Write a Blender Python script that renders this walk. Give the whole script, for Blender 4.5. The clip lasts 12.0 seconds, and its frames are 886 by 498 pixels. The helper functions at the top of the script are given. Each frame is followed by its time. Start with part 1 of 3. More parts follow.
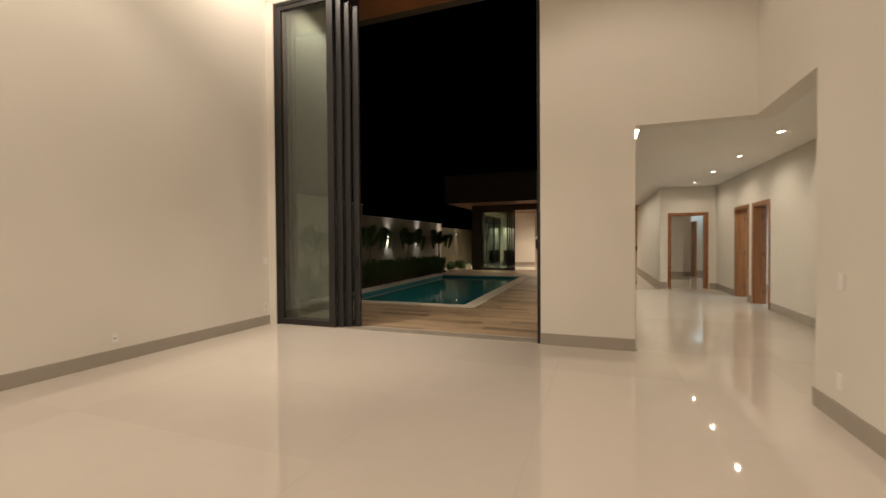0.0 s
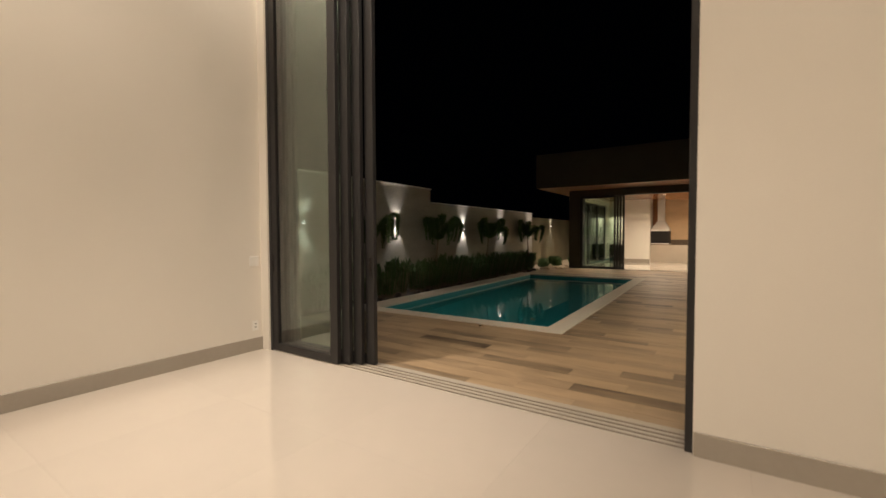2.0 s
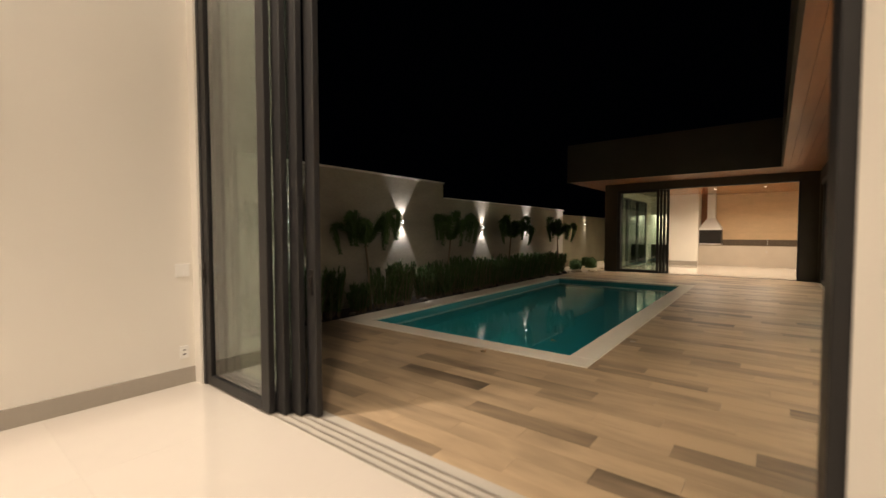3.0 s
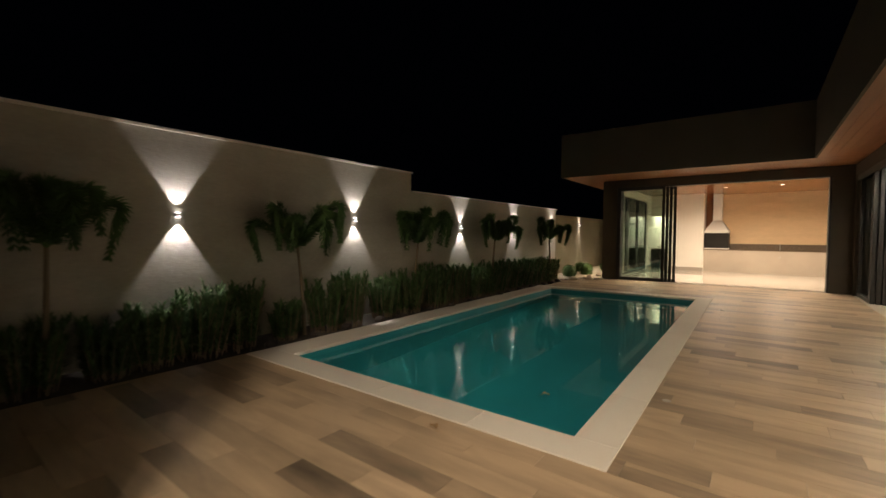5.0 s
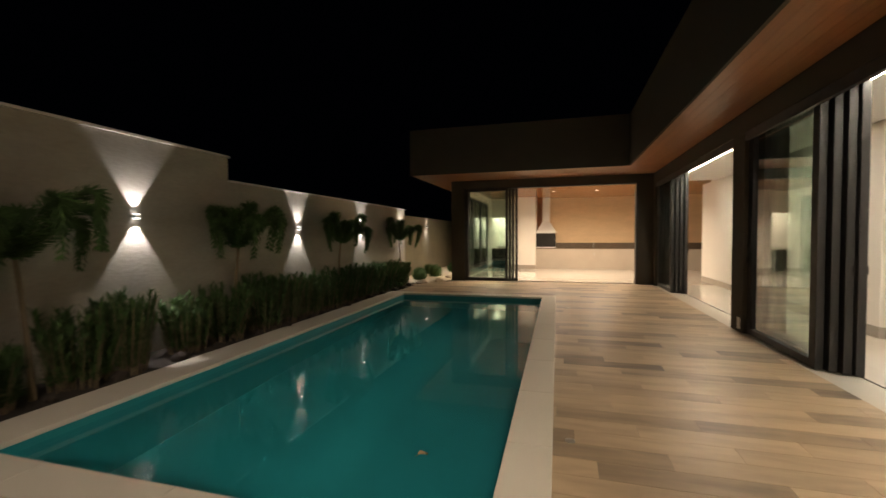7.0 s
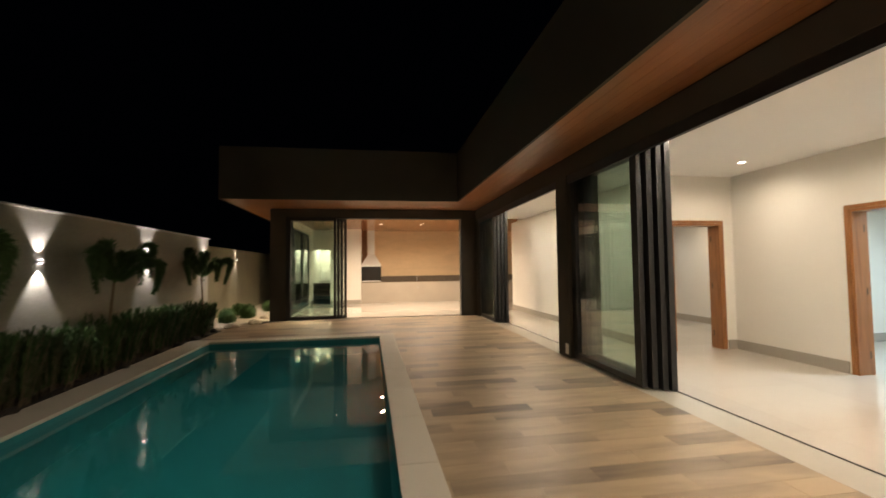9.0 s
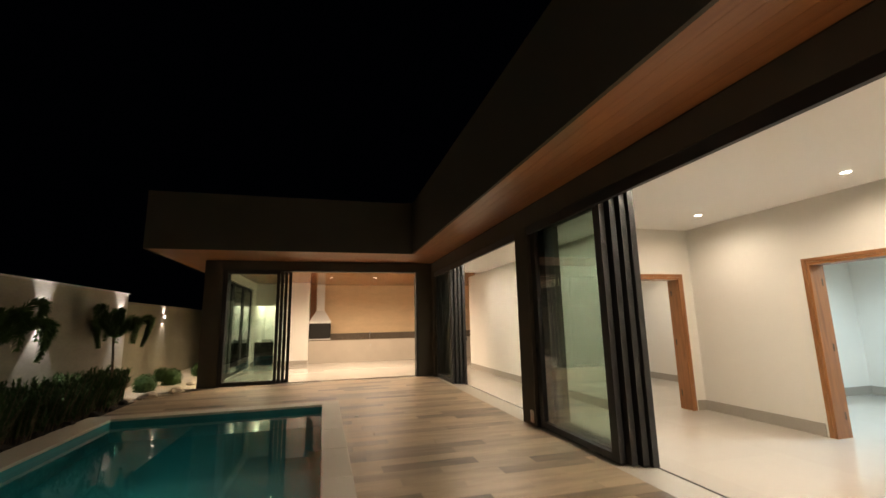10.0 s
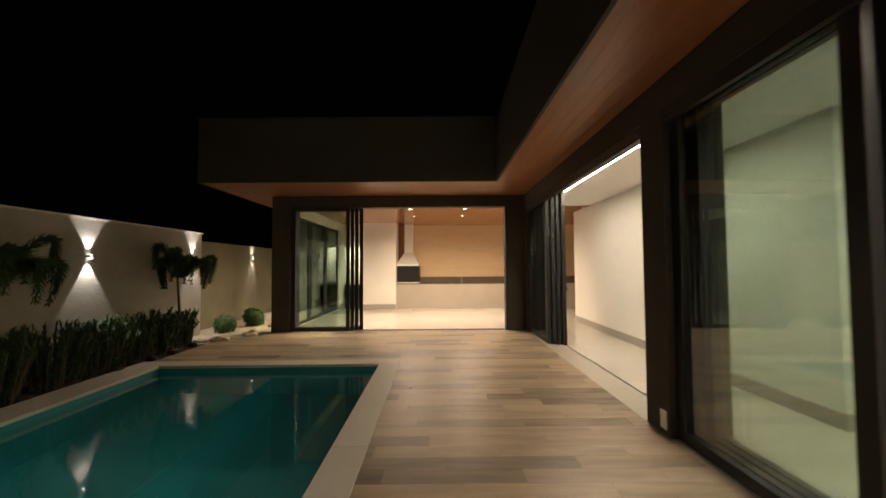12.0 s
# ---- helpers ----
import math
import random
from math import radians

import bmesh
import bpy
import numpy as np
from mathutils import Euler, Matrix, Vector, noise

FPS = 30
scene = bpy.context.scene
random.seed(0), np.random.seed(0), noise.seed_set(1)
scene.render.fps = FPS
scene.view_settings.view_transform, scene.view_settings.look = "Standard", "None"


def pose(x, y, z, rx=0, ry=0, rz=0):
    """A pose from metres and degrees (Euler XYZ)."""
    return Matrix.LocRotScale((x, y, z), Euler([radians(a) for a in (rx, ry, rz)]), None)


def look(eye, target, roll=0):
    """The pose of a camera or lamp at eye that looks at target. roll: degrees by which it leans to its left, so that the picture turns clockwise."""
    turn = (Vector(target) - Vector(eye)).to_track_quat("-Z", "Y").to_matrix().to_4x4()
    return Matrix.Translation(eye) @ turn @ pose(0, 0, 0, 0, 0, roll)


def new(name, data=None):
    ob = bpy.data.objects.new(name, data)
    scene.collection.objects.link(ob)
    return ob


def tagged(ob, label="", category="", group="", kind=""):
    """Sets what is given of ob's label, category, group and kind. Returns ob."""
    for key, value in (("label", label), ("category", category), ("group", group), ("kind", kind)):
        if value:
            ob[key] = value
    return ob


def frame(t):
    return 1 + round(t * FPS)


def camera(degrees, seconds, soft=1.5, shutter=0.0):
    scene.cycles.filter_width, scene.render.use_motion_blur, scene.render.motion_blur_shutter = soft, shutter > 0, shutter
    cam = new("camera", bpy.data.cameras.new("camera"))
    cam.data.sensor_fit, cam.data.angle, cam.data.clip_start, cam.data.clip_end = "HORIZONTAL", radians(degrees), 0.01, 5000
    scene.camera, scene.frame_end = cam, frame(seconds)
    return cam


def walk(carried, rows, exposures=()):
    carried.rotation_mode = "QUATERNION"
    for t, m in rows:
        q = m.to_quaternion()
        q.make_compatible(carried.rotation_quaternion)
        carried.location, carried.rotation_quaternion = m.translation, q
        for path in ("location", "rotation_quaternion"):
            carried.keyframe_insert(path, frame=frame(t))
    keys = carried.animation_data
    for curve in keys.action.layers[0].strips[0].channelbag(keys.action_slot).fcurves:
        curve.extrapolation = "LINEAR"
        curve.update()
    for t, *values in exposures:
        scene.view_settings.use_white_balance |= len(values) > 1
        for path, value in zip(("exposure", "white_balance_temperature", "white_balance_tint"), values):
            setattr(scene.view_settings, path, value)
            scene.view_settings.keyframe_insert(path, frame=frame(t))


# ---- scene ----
cam = camera(93.1, 12.0, soft=1.5, shutter=0.5)
PATH = [
    (0, (0.619, -1.306, 1.359), (-0.073, 0.57, 1.326), -0.4),
    (0.5, (0.476, -0.693, 1.322), (-0.31, 1.145, 1.264), -0.4),
    (1, (0.296, -0.032, 1.346), (-0.6, 1.754, 1.278), -0.4),
    (1.5, (0.181, 0.653, 1.363), (-0.831, 2.376, 1.298), -0.4),
    (2, (0.041, 1.326, 1.382), (-1.065, 2.991, 1.312), -0.2),
    (2.5, (-0.075, 2.01, 1.401), (-1.264, 3.617, 1.327), -0.4),
    (3, (-0.272, 2.683, 1.42), (-1.509, 4.251, 1.34), -0.1),
    (3.2, (-0.362, 2.909, 1.42), (-1.61, 4.469, 1.341), -0.0),
    (4.8, (-1.01, 4.317, 1.421), (-2.238, 5.893, 1.346), 0.3),
    (5, (-1.078, 4.464, 1.41), (-2.282, 6.059, 1.338), 0.3),
    (5.5, (-1.245, 4.761, 1.422), (-2.352, 6.425, 1.352), 0.2),
    (6, (-1.412, 4.998, 1.423), (-2.373, 6.75, 1.356), 0.1),
    (6.5, (-1.564, 5.217, 1.413), (-2.335, 7.062, 1.348), -0.1),
    (7, (-1.725, 5.486, 1.394), (-2.275, 7.408, 1.333), -0.3),
    (8.8, (-2.223, 6.069, 1.407), (-1.981, 8.053, 1.455), -0.6),
    (9, (-2.246, 6.181, 1.414), (-1.929, 8.154, 1.503), -0.7),
    (9.5, (-2.245, 6.468, 1.453), (-1.787, 8.404, 1.662), -1.0),
    (10, (-2.08, 6.732, 1.456), (-1.566, 8.634, 1.798), -1.2),
    (10.5, (-1.746, 7.076, 1.508), (-1.317, 8.994, 1.878), -1.0),
    (11, (-1.484, 7.564, 1.522), (-1.225, 9.528, 1.798), -0.7),
    (11.5, (-1.278, 8.127, 1.493), (-1.162, 10.117, 1.667), -0.4),
    (12, (-1.232, 8.694, 1.471), (-1.223, 10.693, 1.554), -0.4),
]
EXPO = [(0, -0.62), (1.5, -0.45), (2.5, -0.2), (3.2, 0.0), (5, 0.22), (7, 0.2), (9, 0.22), (12, 0.15)]
walk(cam, [(t, look(eye, target, roll)) for t, eye, target, roll in PATH], EXPO)

# ---- world and lights ----
world = bpy.data.worlds.new("night")
scene.world = world
world.use_nodes = True
world.node_tree.nodes["Background"].inputs["Color"].default_value = (0.25, 0.35, 0.7, 1)
world.node_tree.nodes["Background"].inputs["Strength"].default_value = 0.0006

WARM = (1.0, 0.80, 0.58)
LIVING = (1.0, 0.845, 0.69)
NEUTRAL = (1.0, 0.86, 0.68)
WHITE = (1.0, 0.94, 0.95)
COOL = (0.64, 0.86, 1.0)


def spot(name, at, target, watts, color, angle=100, blend=0.6, radius=0.05):
    data = bpy.data.lights.new(name, "SPOT")
    data.energy, data.color, data.spot_size, data.spot_blend, data.shadow_soft_size = watts, color, radians(angle), blend, radius
    ob = new(name, data)
    ob.matrix_world = look(at, target)
    return ob


LIVING_TOP, HALL_TOP, GRILL_TOP = 6.2, 2.9, 3.03
LIVING_LAMPS = [(-3.7, 3.4), (-3.3, 0.1), (-3.3, -2.6), (0.9, 1.9), (0.9, -0.6), (0.9, -3.2)]
# place of an added fill on the unseen ceiling, no lamp known there
DOOR_FILL = (-1.2, 2.9)
HALL_LAMPS = [(3.07, 5.99), (3.06, 7.84), (3.05, 9.66), (3.04, 11.48)]
GRILL_LAMPS = [(-3.5, 20.05), (-2.05, 20.05), (-0.58, 20.05), (-2.05, 21.6), (-0.56, 21.6), (0.9, 21.6)]
for x, y in LIVING_LAMPS:
    spot("living_lamp_or_fill", (x, y, LIVING_TOP - 0.11), (x, y, 0), 290 if y > 3 else 500 if x < 0 else 265, LIVING, 140 if y > 3 else 114, 0.4, 0.1)
for x, y in HALL_LAMPS:
    spot("hall_lamp", (x, y, HALL_TOP - 0.02), (x, y, 0), 42, NEUTRAL, 165, 0.8, 0.03)
for x, y in GRILL_LAMPS:
    spot("grill_lamp", (x, y, GRILL_TOP - 0.02), (x, y, 0), 250, WARM, 165, 0.8, 0.05)
spot("room_lamp", (5.4, 10.0, 2.85), (5.4, 10.0, 0), 360, COOL, 160, 0.5, 0.1)
# two fill spots added near the high door for floor, deck and garden wall
spot("living_lamp_or_fill", (*LIVING_LAMPS[0], LIVING_TOP - 0.11), (-2.8, 3.5, 0), 1250, LIVING, 48, 1.0, 0.1)
spot("living_lamp_or_fill", (*DOOR_FILL, LIVING_TOP - 0.22), (-3.6, 7.3, 0), 760, LIVING, 60, 1.0, 0.2)
spot("room_lamp", (4.4, 14.2, 2.85), (4.4, 14.2, 0), 125, NEUTRAL, 160, 0.5, 0.1)
spot("room_lamp", (4.6, 17.6, 2.85), (4.6, 17.6, 0), 40, COOL, 160, 0.5, 0.1)
spot("room_lamp", (-4.4, 25.7, 2.85), (-4.4, 25.7, 0), 170, NEUTRAL, 160, 0.5, 0.1)
WALL_LAMPS = [(-6.62, 6.56, 1.62), (-6.62, 9.30, 1.65), (-6.62, 12.50, 1.56), (-6.62, 15.15, 1.66), (-6.62, 17.85, 1.68), (-6.98, 21.5, 1.78)]
for x, y, z in WALL_LAMPS:
    spot("sconce_up", (x + 0.028, y, z + 0.029), (x + 0.028, y, z + 2), 44, WHITE, 68, 0.35, 0.006)
    spot("sconce_down", (x + 0.028, y, z - 0.029), (x + 0.028, y, z - 2), 58, WHITE, 68, 0.35, 0.006)


# ---- materials ----
def material(name, color, rough=0.5, metal=0.0, var=0.0, scale=3.0, fine=60.0, bump=0.0, spec=0.5, per=None, stretch=(1, 1, 1)):
    """Paint, stone or metal: two scales of noise on colour and roughness, and fine relief."""
    m = bpy.data.materials.new(name)
    m.use_nodes = True
    nt = m.node_tree
    p = nt.nodes["Principled BSDF"]
    p.inputs["Roughness"].default_value, p.inputs["Metallic"].default_value = rough, metal
    p.inputs["Specular IOR Level"].default_value = spec
    p.inputs["Base Color"].default_value = (*color, 1)
    if var or bump:
        geo = nt.nodes.new("ShaderNodeNewGeometry")
        mp = nt.nodes.new("ShaderNodeMapping")
        mp.inputs["Scale"].default_value = stretch
        nt.links.new(geo.outputs["Position"], mp.inputs["Vector"])
        big, small = nt.nodes.new("ShaderNodeTexNoise"), nt.nodes.new("ShaderNodeTexNoise")
        big.inputs["Scale"].default_value, small.inputs["Scale"].default_value = scale, fine
        big.inputs["Detail"].default_value, small.inputs["Detail"].default_value = 4, 3
        nt.links.new(mp.outputs["Vector"], big.inputs["Vector"])
        nt.links.new(mp.outputs["Vector"], small.inputs["Vector"])
        add = nt.nodes.new("ShaderNodeMath")
        add.operation = "ADD"
        nt.links.new(big.outputs["Fac"], add.inputs[0])
        half = nt.nodes.new("ShaderNodeMath")
        half.operation = "MULTIPLY"
        half.inputs[1].default_value = 0.5
        nt.links.new(small.outputs["Fac"], half.inputs[0])
        nt.links.new(half.outputs[0], add.inputs[1])
        last = add
        if per:
            src = nt.nodes.new("ShaderNodeObjectInfo") if per == "object" else geo
            rnd = nt.nodes.new("ShaderNodeMath")
            rnd.operation = "MULTIPLY_ADD"
            rnd.inputs[1].default_value = 0.7
            nt.links.new(src.outputs["Random" if per == "object" else "Random Per Island"], rnd.inputs[0])
            nt.links.new(add.outputs[0], rnd.inputs[2])
            last = rnd
        ramp = nt.nodes.new("ShaderNodeMapRange")
        ramp.inputs["From Min"].default_value, ramp.inputs["From Max"].default_value = (0.45, 1.05) if not per else (0.5, 1.7)
        ramp.inputs["To Min"].default_value, ramp.inputs["To Max"].default_value = 1 - var, 1 + var
        nt.links.new(last.outputs[0], ramp.inputs["Value"])
        mul = nt.nodes.new("ShaderNodeVectorMath")
        mul.operation = "SCALE"
        mul.inputs[0].default_value = color
        nt.links.new(ramp.outputs[0], mul.inputs["Scale"])
        nt.links.new(mul.outputs[0], p.inputs["Base Color"])
        rr = nt.nodes.new("ShaderNodeMapRange")
        rr.inputs["To Min"].default_value, rr.inputs["To Max"].default_value = rough * 0.8, min(1, rough * 1.2)
        nt.links.new(big.outputs["Fac"], rr.inputs["Value"])
        nt.links.new(rr.outputs[0], p.inputs["Roughness"])
        if bump:
            bp = nt.nodes.new("ShaderNodeBump")
            bp.inputs["Strength"].default_value, bp.inputs["Distance"].default_value = bump, 0.004
            nt.links.new(small.outputs["Fac"], bp.inputs["Height"])
            nt.links.new(bp.outputs[0], p.inputs["Normal"])
    return m


def wood(name, light, dark, rough=0.4, along="x", per=None, spread=0.5, grain_scale=None, blotch=0.0):
    """Grain that runs along one axis, with a shade of its own for each board."""
    m = bpy.data.materials.new(name)
    m.use_nodes = True
    nt = m.node_tree
    p = nt.nodes["Principled BSDF"]
    geo = nt.nodes.new("ShaderNodeNewGeometry")
    mp = nt.nodes.new("ShaderNodeMapping")
    mp.inputs["Scale"].default_value = grain_scale or {"x": (2.2, 8, 8), "y": (14, 1.2, 14), "z": (14, 14, 1.2)}[along]
    nt.links.new(geo.outputs["Position"], mp.inputs["Vector"])
    grain, fine = nt.nodes.new("ShaderNodeTexNoise"), nt.nodes.new("ShaderNodeTexNoise")
    grain.inputs["Scale"].default_value, grain.inputs["Detail"].default_value, grain.inputs["Distortion"].default_value = 1.0, 5, 0.8
    fine.inputs["Scale"].default_value, fine.inputs["Detail"].default_value = 5.0, 4
    last = None
    if per:
        src = nt.nodes.new("ShaderNodeObjectInfo") if per == "object" else geo
        out = src.outputs["Random" if per == "object" else "Random Per Island"]
        shift = nt.nodes.new("ShaderNodeVectorMath")
        shift.operation = "SCALE"
        shift.inputs[0].default_value = (37, 53, 11)
        nt.links.new(out, shift.inputs["Scale"])
        plus = nt.nodes.new("ShaderNodeVectorMath")
        nt.links.new(mp.outputs[0], plus.inputs[0])
        nt.links.new(shift.outputs[0], plus.inputs[1])
        vec = plus.outputs[0]
    else:
        vec = mp.outputs[0]
    nt.links.new(vec, grain.inputs["Vector"])
    nt.links.new(vec, fine.inputs["Vector"])
    add = nt.nodes.new("ShaderNodeMath")
    add.operation = "MULTIPLY_ADD"
    add.inputs[1].default_value = 0.25
    nt.links.new(fine.outputs["Fac"], add.inputs[0])
    nt.links.new(grain.outputs["Fac"], add.inputs[2])
    value = add.outputs[0]
    if blotch:
        wide, more = nt.nodes.new("ShaderNodeTexNoise"), nt.nodes.new("ShaderNodeMath")
        wide.inputs["Scale"].default_value, wide.inputs["Detail"].default_value = 0.9, 2
        nt.links.new(vec, wide.inputs["Vector"])
        lift = nt.nodes.new("ShaderNodeMath")
        lift.inputs[1].default_value = -0.5
        nt.links.new(wide.outputs["Fac"], lift.inputs[0])
        more.operation = "MULTIPLY_ADD"
        more.inputs[1].default_value = blotch
        nt.links.new(lift.outputs[0], more.inputs[0])
        nt.links.new(value, more.inputs[2])
        value = more.outputs[0]
    if per:
        power = nt.nodes.new("ShaderNodeMath")
        power.operation = "POWER"
        power.inputs[1].default_value = 2.6
        nt.links.new(out, power.inputs[0])
        both = nt.nodes.new("ShaderNodeMath")
        both.operation = "MULTIPLY_ADD"
        both.inputs[1].default_value = spread
        nt.links.new(power.outputs[0], both.inputs[0])
        nt.links.new(value, both.inputs[2])
        value = both.outputs[0]
    ramp = nt.nodes.new("ShaderNodeMapRange")
    ramp.inputs["From Min"].default_value, ramp.inputs["From Max"].default_value = 0.5, 1.0 + (spread * 0.8 if per else 0)
    nt.links.new(value, ramp.inputs["Value"])
    mix = nt.nodes.new("ShaderNodeMix")
    mix.data_type = "RGBA"
    mix.inputs["A"].default_value, mix.inputs["B"].default_value = (*light, 1), (*dark, 1)
    nt.links.new(ramp.outputs[0], mix.inputs["Factor"])
    nt.links.new(mix.outputs["Result"], p.inputs["Base Color"])
    p.inputs["Roughness"].default_value = rough
    bp = nt.nodes.new("ShaderNodeBump")
    bp.inputs["Strength"].default_value, bp.inputs["Distance"].default_value = 0.25, 0.002
    nt.links.new(fine.outputs["Fac"], bp.inputs["Height"])
    nt.links.new(bp.outputs[0], p.inputs["Normal"])
    return m


def glass(name, color, ior=1.45, ripple=0.0, scale=3.0, scatter_fill=None, share=0.0):
    m = bpy.data.materials.new(name)
    m.use_nodes = True
    nt = m.node_tree
    p = nt.nodes["Principled BSDF"]
    p.inputs["Base Color"].default_value = (*color, 1)
    p.inputs["Roughness"].default_value, p.inputs["Transmission Weight"].default_value, p.inputs["IOR"].default_value = 0.0, 1.0, ior
    if ripple:
        geo, tex, bp = nt.nodes.new("ShaderNodeNewGeometry"), nt.nodes.new("ShaderNodeTexNoise"), nt.nodes.new("ShaderNodeBump")
        tex.inputs["Scale"].default_value, tex.inputs["Detail"].default_value = scale, 2
        bp.inputs["Strength"].default_value, bp.inputs["Distance"].default_value = ripple, 0.05
        nt.links.new(geo.outputs["Position"], tex.inputs["Vector"])
        nt.links.new(tex.outputs["Fac"], bp.inputs["Height"])
        nt.links.new(bp.outputs[0], p.inputs["Normal"])
    if scatter_fill:
        # diffuse colour on the surface, an even fill in place of light scattered inside
        diffuse, blend = nt.nodes.new("ShaderNodeBsdfDiffuse"), nt.nodes.new("ShaderNodeMixShader")
        diffuse.inputs["Color"].default_value = (*scatter_fill, 1)
        blend.inputs["Fac"].default_value = share
        nt.links.new(p.outputs[0], blend.inputs[1])
        nt.links.new(diffuse.outputs[0], blend.inputs[2])
        nt.links.new(blend.outputs[0], nt.nodes["Material Output"].inputs["Surface"])
    return m


def glow(name, color, strength):
    m = bpy.data.materials.new(name)
    m.use_nodes = True
    p = m.node_tree.nodes["Principled BSDF"]
    p.inputs["Base Color"].default_value = (0.8, 0.8, 0.8, 1)
    p.inputs["Emission Color"].default_value, p.inputs["Emission Strength"].default_value = (*color, 1), strength
    return m


PAINT = material("wall_paint", (0.74, 0.70, 0.63), 0.6, var=0.03, scale=0.8, fine=140, bump=0.06, spec=0.3)
CEIL = material("ceiling_paint", (0.80, 0.78, 0.74), 0.8, var=0.02, scale=0.7, fine=90, spec=0.2)
PORCELAIN = material("polished_porcelain", (0.55, 0.495, 0.43), 0.03, var=0.05, scale=0.9, fine=7, spec=0.95, per="object")
GROUT = material("grout", (0.53, 0.475, 0.41), 0.6, var=0.1, fine=80)
BASE = material("baseboard_porcelain", (0.36, 0.32, 0.27), 0.25, var=0.05, scale=2, fine=30)
DECK = wood("deck_porcelain", (0.43, 0.31, 0.19), (0.085, 0.062, 0.042), 0.4, "x", "object", 0.95, (1.3, 6, 6), 1.1)
DECK_GROUT = material("deck_grout", (0.24, 0.18, 0.125), 0.9, var=0.15, fine=60)
COPING = material("coping_stone", (0.62, 0.56, 0.46), 0.6, var=0.04, scale=4, fine=70, bump=0.2, per="object")
POOL = material("pool_lining", (0.022, 0.23, 0.25), 0.4, var=0.06, scale=2, fine=30)
WATER = glass("water", (0.52, 0.87, 0.89), 1.33, 0.0025, 3.0, (0.03, 0.33, 0.37), 0.08)
GLASS = glass("door_glass", (0.90, 0.975, 0.935), 1.6)
FRAME = material("black_aluminium", (0.016, 0.015, 0.015), 0.5, 0.1, var=0.1, scale=6, fine=200)
ALU = material("brushed_aluminium", (0.45, 0.42, 0.38), 0.35, 0.8, var=0.1, scale=6, fine=120)
RAIL = material("track_rail", (0.36, 0.325, 0.28), 0.45, 0.5, var=0.15, scale=6, fine=120)
STONE = material("threshold_stone", (0.44, 0.40, 0.34), 0.35, var=0.07, scale=3, fine=60)
DARK = material("dark_render", (0.066, 0.057, 0.043), 0.85, var=0.12, scale=2, fine=120, bump=0.35, spec=0.2)
SOFFIT = wood("soffit_wood", (0.33, 0.135, 0.048), (0.19, 0.07, 0.024), 0.35, "y", "object", 0.4)
CEILWOOD = wood("wing_ceiling_wood", (0.36, 0.15, 0.053), (0.22, 0.08, 0.027), 0.16, "x", "island", 0.4)
# same wood as the terrace soffit, the wing's dimmer light put into darker tones
SOFFIT_X_DIM = wood("soffit_wood_cross_dimmed", (0.27, 0.11, 0.04), (0.16, 0.058, 0.02), 0.35, "x", "object", 0.4)
DOORWOOD = wood("door_wood", (0.33, 0.135, 0.045), (0.18, 0.066, 0.022), 0.35, "z")
GARDEN = material("garden_wall_render", (0.33, 0.30, 0.245), 0.9, var=0.12, scale=1.5, fine=12, bump=0.8, spec=0.15, stretch=(1, 1, 2.6))
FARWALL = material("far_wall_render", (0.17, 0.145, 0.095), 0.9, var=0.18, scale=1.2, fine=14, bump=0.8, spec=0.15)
CAP = material("wall_cap", (0.55, 0.52, 0.46), 0.8, var=0.1, scale=3, fine=50)
SOIL = material("soil", (0.035, 0.026, 0.018), 0.95, var=0.3, scale=6, fine=50, bump=0.8)
GRAVEL = material("pale_gravel", (0.50, 0.42, 0.30), 0.9, var=0.25, scale=6, fine=60, bump=0.6)
GROUND = material("ground", (0.05, 0.05, 0.04), 0.95, var=0.2, scale=0.5, fine=8)
PLASTIC = material("white_plastic", (0.80, 0.78, 0.74), 0.3)
METAL = material("painted_metal_white", (0.72, 0.70, 0.66), 0.35, 0.2, var=0.03, fine=80)
BLACK = material("black_steel", (0.02, 0.017, 0.015), 0.45, 0.5, var=0.15, fine=60)
CLAD = material("travertine_wall", (0.66, 0.47, 0.28), 0.6, var=0.16, scale=1.6, fine=9, bump=0.1, stretch=(1, 1, 3), per="object")
COUNTER = material("counter_front", (0.42, 0.36, 0.29), 0.35, var=0.06, scale=2, fine=40)
GRANITE = material("dark_granite", (0.14, 0.105, 0.075), 0.2, var=0.3, scale=20, fine=140)
LEDGLOW = glow("led_glow", (1.0, 0.87, 0.68), 84)
LAMPGLOW = glow("lamp_glow", (1.0, 0.9, 0.75), 18)
SCONCEGLOW = glow("sconce_glow", (1.0, 0.95, 0.93), 14)
LEAF = material("leaf", (0.05, 0.098, 0.021), 0.9, var=0.35, scale=5, fine=40, per="island")
STEM = material("stem", (0.16, 0.12, 0.07), 0.8, var=0.2, fine=50, bump=0.4)


# ---- builders ----
def mesh(name, bm, mat):
    me = bpy.data.meshes.new(name)
    bm.to_mesh(me)
    bm.free()
    for m in mat if isinstance(mat, (list, tuple)) else [mat]:
        me.materials.append(m)
    return me


def box(bm, x0, y0, z0, x1, y1, z1, bevel=0.0):
    r = bmesh.ops.create_cube(bm, size=1, matrix=Matrix.Translation(((x0 + x1) / 2, (y0 + y1) / 2, (z0 + z1) / 2)) @ Matrix.Diagonal((abs(x1 - x0), abs(y1 - y0), abs(z1 - z0), 1)))
    if bevel:
        edges = list({e for v in r["verts"] for e in v.link_edges})
        bmesh.ops.bevel(bm, geom=edges, offset=bevel, segments=1, affect="EDGES")
    return bm


def boxes(*lot, bevel=0.0):
    bm = bmesh.new()
    for b in lot:
        box(bm, *b, bevel=bevel)
    return bm


